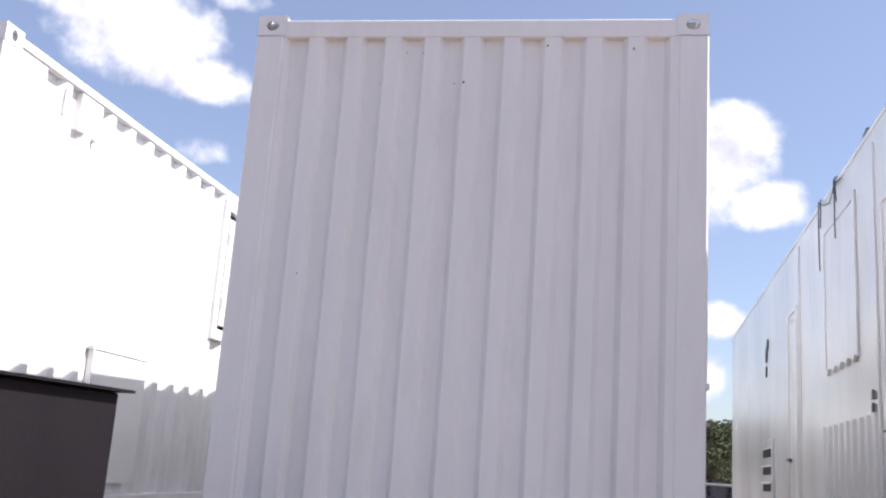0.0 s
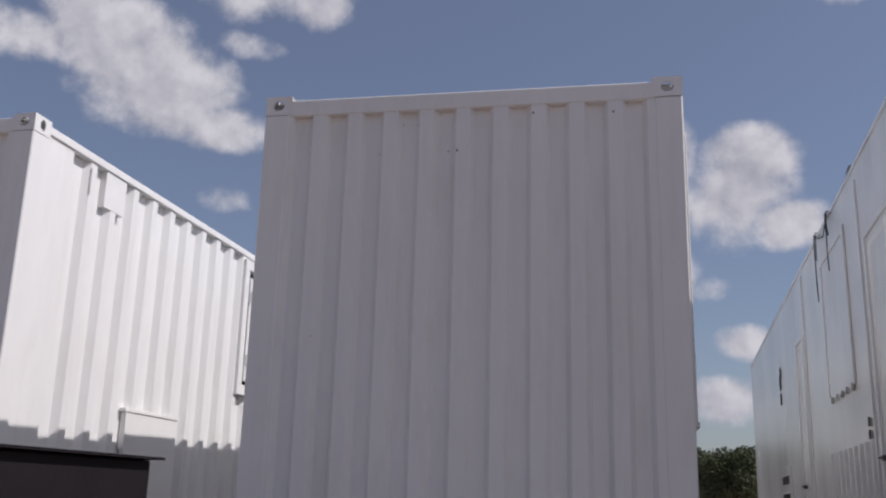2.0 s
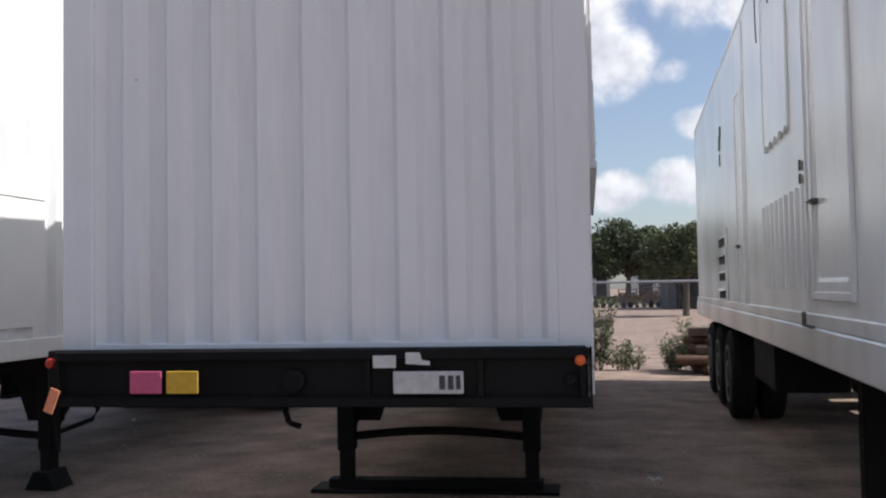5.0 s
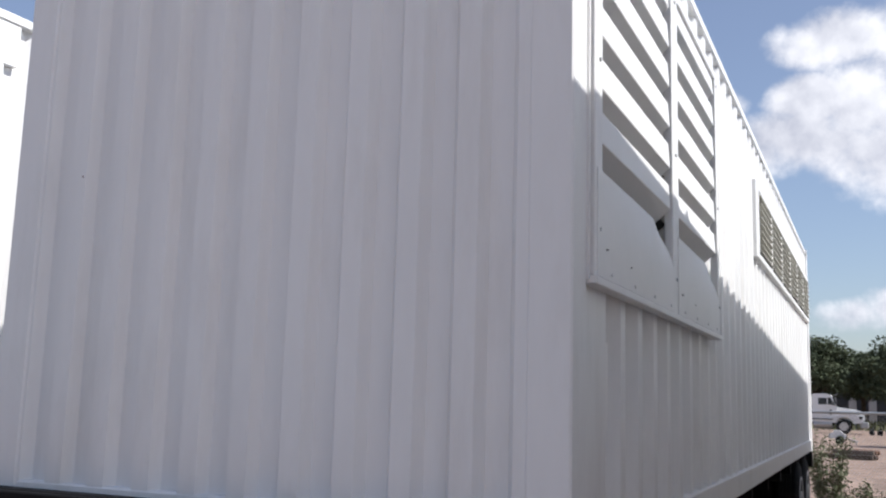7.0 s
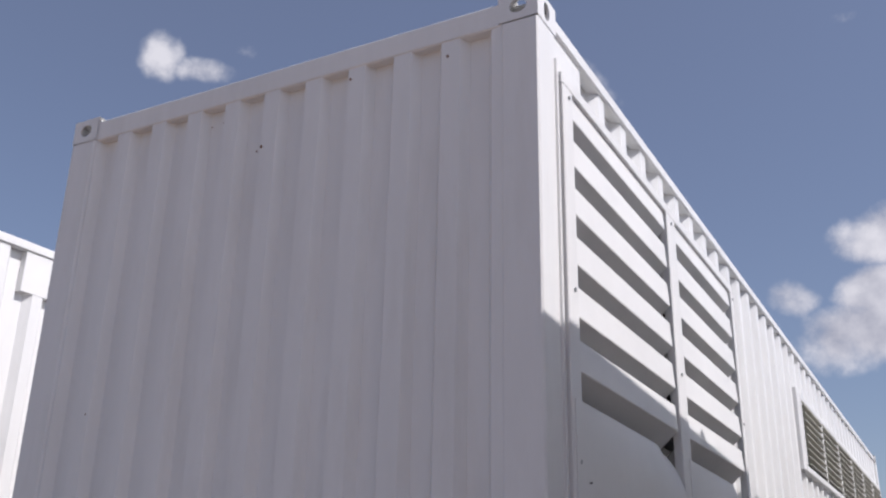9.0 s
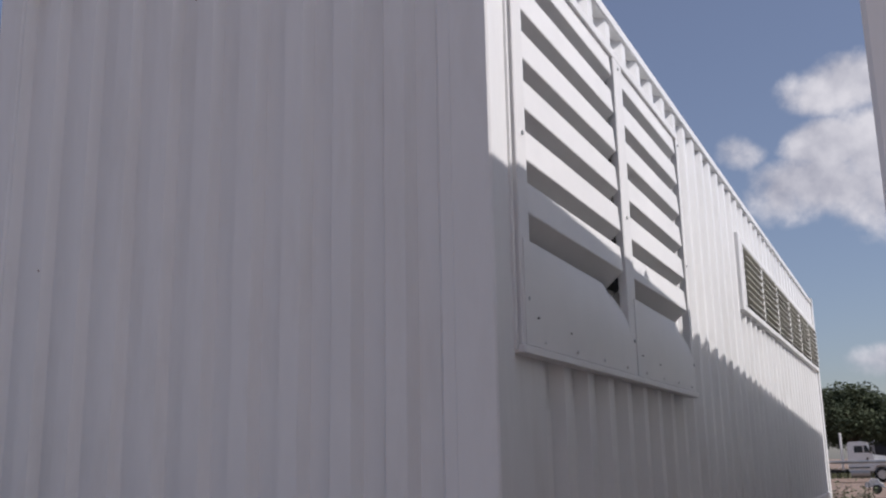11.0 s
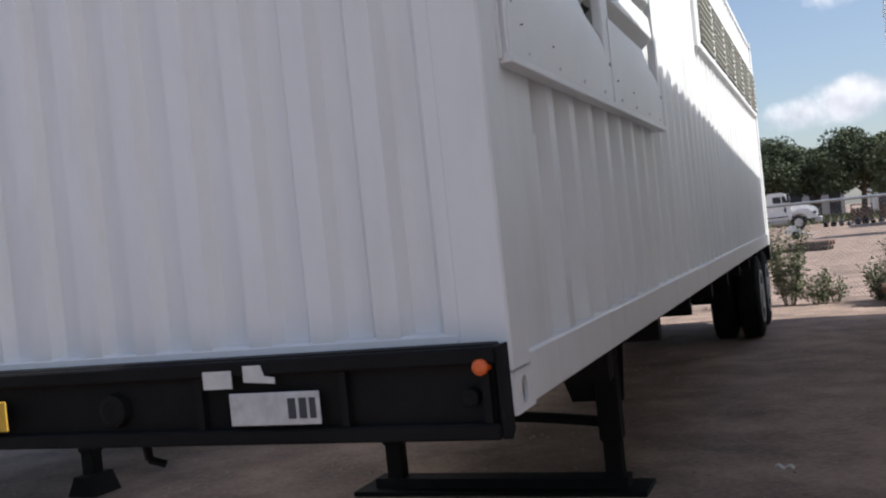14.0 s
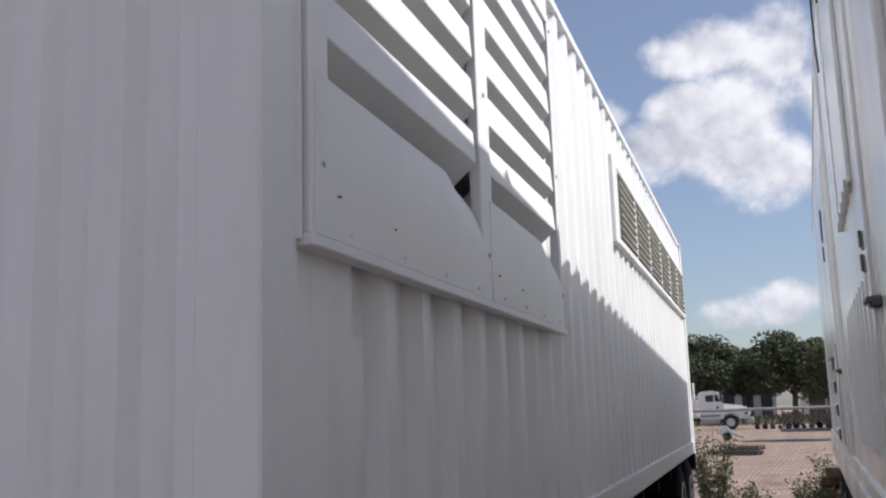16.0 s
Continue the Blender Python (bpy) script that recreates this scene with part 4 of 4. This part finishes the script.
# ---------------------------------------------------------------- beyond the fence
def truck(at):
    """Conventional-cab lorry, nose towards +x."""
    t = thing("truck", "white conventional-cab lorry parked side-on", "truck", at)
    cabin = [(0.55, 0.75), (2.2, 0.75), (2.2, 1.78), (2.1, 1.95), (1.9, 2.5), (1.78, 2.63), (1.55, 2.7), (0.72, 2.68), (0.58, 2.55)]
    part("cab", prism(bmesh.new(), cabin, "y", -1.0, 1.0), M_TRUCK, t)
    hood = [(2.21, 0.95), (3.75, 0.85), (3.9, 1.0), (3.88, 1.3), (3.7, 1.52), (3.3, 1.66), (2.21, 1.80)]
    part("hood", prism(bmesh.new(), hood, "y", -0.8, 0.8), M_TRUCK, t)
    fender = [(1.93, 0.72), (1.98, 1.1), (2.25, 1.36), (2.75, 1.46), (3.3, 1.38), (3.7, 1.15), (3.85, 0.85), (3.6, 0.72), (3.2, 0.72), (3.12, 0.92), (2.9, 1.09), (2.6, 1.14), (2.32, 1.08), (2.12, 0.92), (2.05, 0.72)]
    for p, q in ((-1.15, -0.805), (0.805, 1.15)):
        part("fender", prism(bmesh.new(), fender, "y", p, q), M_TRUCK, t)
    part("door_window", prism(bmesh.new(), [(1.0, 1.95), (1.55, 1.95), (1.55, 2.4), (1.0, 2.4)], "y", -1.012, -1.003), M_GLASS, t)
    part("vent_window", prism(bmesh.new(), [(1.62, 1.95), (2.0, 1.95), (1.8, 2.42), (1.62, 2.42)], "y", -1.012, -1.003), M_GLASS, t)
    part("windscreen", prism(bmesh.new(), [(2.215, 1.81), (2.125, 1.97), (1.925, 2.5), (1.905, 2.5), (2.105, 1.96), (2.203, 1.80)], "y", -0.9, 0.9), M_GLASS, t)
    part("bumper", boxed(3.62, 4.15, -1.1, 1.1, 0.40, 0.80, bevel=0.06), M_GALV, t)
    part("grille", boxed(3.885, 3.94, -0.6, 0.6, 0.84, 1.30, bevel=0.02), M_GALV, t)
    part("headlight", boxed(3.55, 3.80, -1.158, -1.0, 1.0, 1.2, bevel=0.03), M_GLASS, t)
    part("fuel_tank", rod(bmesh.new(), (0.65, -0.75, 0.62), (1.85, -0.75, 0.62), 0.30, 16), M_GALV, t)
    part("running_board", boxed(0.6, 1.9, -1.08, -0.6, 0.93, 1.0, bevel=0.01), M_BLACK, t)
    part("door_badge", boxed(1.72, 1.84, -1.012, -1.003, 1.28, 1.62), M_BLACK, t)
    part("exhaust_stack", rod(bmesh.new(), (0.2, -0.8, 0.8), (0.2, -0.8, 3.3), 0.08, 10), M_TRUCK, t)
    part("frame_rail", boxed(-4.0, 3.0, -0.45, 0.45, 0.62, 0.84), M_BLACK, t)
    part("mirror", boxed(1.98, 2.06, -1.3, -1.12, 1.9, 2.3, bevel=0.02), M_BLACK, t)
    for x in (2.6, -1.6, -2.9):
        for y in (-0.98, 0.98):
            bm = lathe(bmesh.new(), [(-0.14, 0.3), (-0.14, 0.45), (-0.1, 0.5), (0.1, 0.5), (0.14, 0.45), (0.14, 0.3)], 24)
            bmesh.ops.transform(bm, matrix=pose(x, y, 0.5, 0, 0, 90), verts=bm.verts)
            w = part("wheel", bm, M_TYRE, t)
            bm = lathe(bmesh.new(), [(-0.145, 0.29), (-0.15, 0.27), (-0.09, 0.2), (-0.09, 0.12), (-0.17, 0.1), (-0.17, 0.02), (0.1, 0.02), (0.1, 0.28)], 20)
            bmesh.ops.transform(bm, matrix=pose(x, y, 0.5, 0, 0, 90 if y < 0 else -90), verts=bm.verts)
            part("rim", bm, M_RIM, w)
    return t


truck(pose(-1.33, 70, 0))


def timber_stack(at, seed, rows, width, length, group=""):
    """Loose stack of square timbers and pipes, uneven ends."""
    s = thing("timber_stack", "weathered stack of timbers and pipes on the dirt", "timber", at, group)
    rng = random.Random(seed)
    for k in range(rows):
        n = max(2, int(width / 0.2) - k)
        for i in range(n):
            x, e, h = (i - n / 2) * 0.2, rng.uniform(-0.35, 0.35), 0.16
            if rng.random() < 0.7:
                part("pipe", rod(bmesh.new(), (x, -length / 2 + e, k * h + 0.08), (x, length / 2 + e, k * h + 0.08), 0.078, 12), M_RUSTY, s)
            else:
                bm = boxed(x - 0.085, x + 0.085, -length / 2 + e, length / 2 + e, k * h, k * h + h - 0.012, bevel=0.012)
                part("timber", bm, M_WOOD, s)
    return s


timber_stack(pose(5.15, 13.0, 0, 0, 0, 78), 3, 5, 1.0, 1.7)
timber_stack(pose(6.1, 13.1, 0, 0, 0, 96), 5, 6, 1.0, 2.2)
timber_stack(pose(2.4, 33.5, 0, 0, 0, 82), 8, 2, 1.4, 1.3)


def utility_cart(at):
    """Low pale trailer-mounted machine on two wheels."""
    s = thing("utility_cart", "small pale two-wheeled machine cart on the dirt", "cart", at)
    part("body", prism(bmesh.new(), [(-0.42, 0.28), (0.36, 0.28), (0.40, 0.42), (0.22, 0.52), (0.12, 0.66), (-0.16, 0.68), (-0.26, 0.55), (-0.42, 0.48)], "y", -0.3, 0.3), M_TRUCK, s)
    part("drawbar", rod(bmesh.new(), (0.34, 0, 0.30), (0.85, 0, 0.14), 0.03, 8), M_GALV, s)
    part("prop_leg", rod(bmesh.new(), (0.78, 0, 0.16), (0.78, 0, 0.0), 0.025, 8), M_GALV, s)
    for y in (-0.38, 0.38):
        bm = lathe(bmesh.new(), [(-0.06, 0.08), (-0.06, 0.17), (-0.03, 0.2), (0.03, 0.2), (0.06, 0.17), (0.06, 0.08)], 18)
        bmesh.ops.transform(bm, matrix=pose(0.08, y, 0.2, 0, 0, 90), verts=bm.verts)
        part("wheel", bm, M_TYRE, s)
    return s


utility_cart(pose(1.6, 47.5, 0))


def steel_block(at, w, h, mat, label):
    s = thing("scrap_block", label, "scrap", at, "scrap row")
    part("block", boxed(-w / 2, w / 2, -0.3, 0.3, 0, h, bevel=0.05), mat, s)
    part("lug", rod(bmesh.new(), (0, -0.2, h), (0, -0.2, h + 0.12), 0.05, 8), mat, s)
    return s


rng = random.Random(9)
for i in range(22):
    m = rng.choice((M_RUSTY, M_BLACK, M_FARDARK))
    steel_block(pose(3.0 + i * 0.5, 68.5 + rng.uniform(-0.3, 0.3), 0, 0, 0, rng.uniform(-20, 20)), rng.uniform(0.22, 0.38), rng.uniform(0.2, 0.42), m, "small dark scrap casting lying in a row")


def rack(at, w, h):
    """Open upright storage rack of rust-coloured tube."""
    s = thing("storage_rack", "open rust-orange tube storage rack", "rack", at, "racks")
    for x in (0, w):
        part("upright", boxed(x - 0.04, x + 0.04, -0.04, 0.04, 0, h), M_RUSTY, s)
    for z in (0.15, h * 0.5, h - 0.06):
        part("shelf_bar", boxed(0.041, w - 0.041, -0.035, 0.035, z, z + 0.07), M_RUSTY, s)
    for i in range(5):
        part("board", boxed(0.05 + (w - 0.1) * i / 5, 0.04 + (w - 0.1) * (i + 0.9) / 5, 0.04, 0.06, 0.1, h * 0.8), M_WOOD, s)
    return s


for x, y, w, h in ((4.75, 71.6, 1.35, 1.35), (6.6, 71.8, 1.2, 1.5), (8.3, 71.5, 0.9, 1.9), (9.8, 72.0, 1.2, 1.6)):
    rack(pose(x, y, 0), w, h)


def shed(name, at, w, d, h, mat, label, panels):
    s = thing(name, label, "building", at, "far buildings")
    part("wall", boxed(0, w, 0, d, 0, h), mat, s)
    part("roof", prism(bmesh.new(), [(-0.3, h), (w / 2, h + w * 0.05), (w + 0.3, h)], "y", -0.3, d + 0.3), mat, s)
    for i in range(panels):
        x = w * (i + 0.5) / panels
        part("door", boxed(x - 0.3 * w / panels, x + 0.3 * w / panels, -0.05, -0.003, 0.05, h * 0.7), M_FARDARK if mat is M_FAR else M_BLACK, s)
    return s


shed("far_shed", pose(-3, 112, 0), 8, 10, 4.6, M_FAR, "low pale metal building beyond the trees", 4)
shed("far_shed", pose(8, 116, 0), 14, 10, 4.9, M_FAR, "low pale metal building beyond the trees", 5)
shed("dark_shed", pose(7.6, 60, 0), 12, 8, 3.3, M_FARDARK, "low dark storage building", 5)

# grass verge under the far trees
def verge():
    bm, rng = bmesh.new(), random.Random(2)
    for _ in range(9000):
        x, y = rng.uniform(-45, 50), rng.uniform(82, 112)
        h, a = rng.uniform(0.25, 0.7), rng.uniform(0, 3.14)
        dx, dy = 0.16 * math.cos(a), 0.16 * math.sin(a)
        bm.faces.new([bm.verts.new(v) for v in ((x - dx, y - dy, -0.02), (x + dx, y + dy, -0.02), (x + 0.1 * rng.uniform(-1, 1), y, h))])
    tagged(part("verge_grass", bm, M_GRASS), "dry olive grass verge", "grass", kind="stuff")


verge()


def gravel():
    """Loose stones on the yard, where the passage comes near."""
    rng = random.Random(12)
    verts, faces = [], []
    for _ in range(5200):
        x, y = rng.uniform(-4.5, 6.5), rng.uniform(-1.5, 14.3) if rng.random() < 0.8 else rng.uniform(12.0, 14.6)
        s = 0.006 + 0.016 * rng.random() ** 3
        if rng.random() < 0.012:
            s *= 2.2
        z = 0.035 * noise.noise(Vector((x * 0.35, y * 0.35, 0))) - 0.01
        n = len(verts)
        for k in range(5):
            a = k * 1.257 + rng.uniform(-0.3, 0.3)
            r = s * rng.uniform(0.75, 1.25)
            verts.append((x + r * math.cos(a), y + r * math.sin(a), z - 0.002))
        verts.append((x + rng.uniform(-.3, .3) * s, y + rng.uniform(-.3, .3) * s, z + s * rng.uniform(0.5, 0.9)))
        faces += [(n + k, n + (k + 1) % 5, n + 5) for k in range(5)]
    me = bpy.data.meshes.new("gravel")
    me.from_pydata(verts, [], faces)
    me.materials.append(M_STONE)
    tagged(new("gravel", me), "loose tan gravel stones on packed dirt", "gravel", kind="stuff")


gravel()


def litter(at, length, width, mat, name, label):
    """A small flattened scrap lying on the dirt, bent along its length."""
    e = thing(name, label, "litter", at, "yard litter")
    bm, n = bmesh.new(), 6
    rows = [[bm.verts.new((length * (i / n - 0.5), width * (q - 0.5) * (1 - 0.3 * math.sin(2.1 * i)), 0.018 + 0.012 * math.sin(1.7 * i) + 0.006 * q)) for q in (0, 0.5, 1)] for i in range(n + 1)]
    for p, q in zip(rows, rows[1:]):
        for i in range(2):
            bm.faces.new((p[i], p[i + 1], q[i + 1], q[i]))
    sheet(part("scrap", bm, mat, e), 0.003)


litter(pose(2.89, 3.49, 0, 0, 0, -12), 0.11, 0.035, M_LABEL, "paper_scrap", "crumpled white paper scrap on shaded dirt")
litter(pose(1.25, 2.33, 0, 0, 0, 5), 0.16, 0.03, M_WOOD, "wood_scrap", "short dark splinter of wood on the dirt")
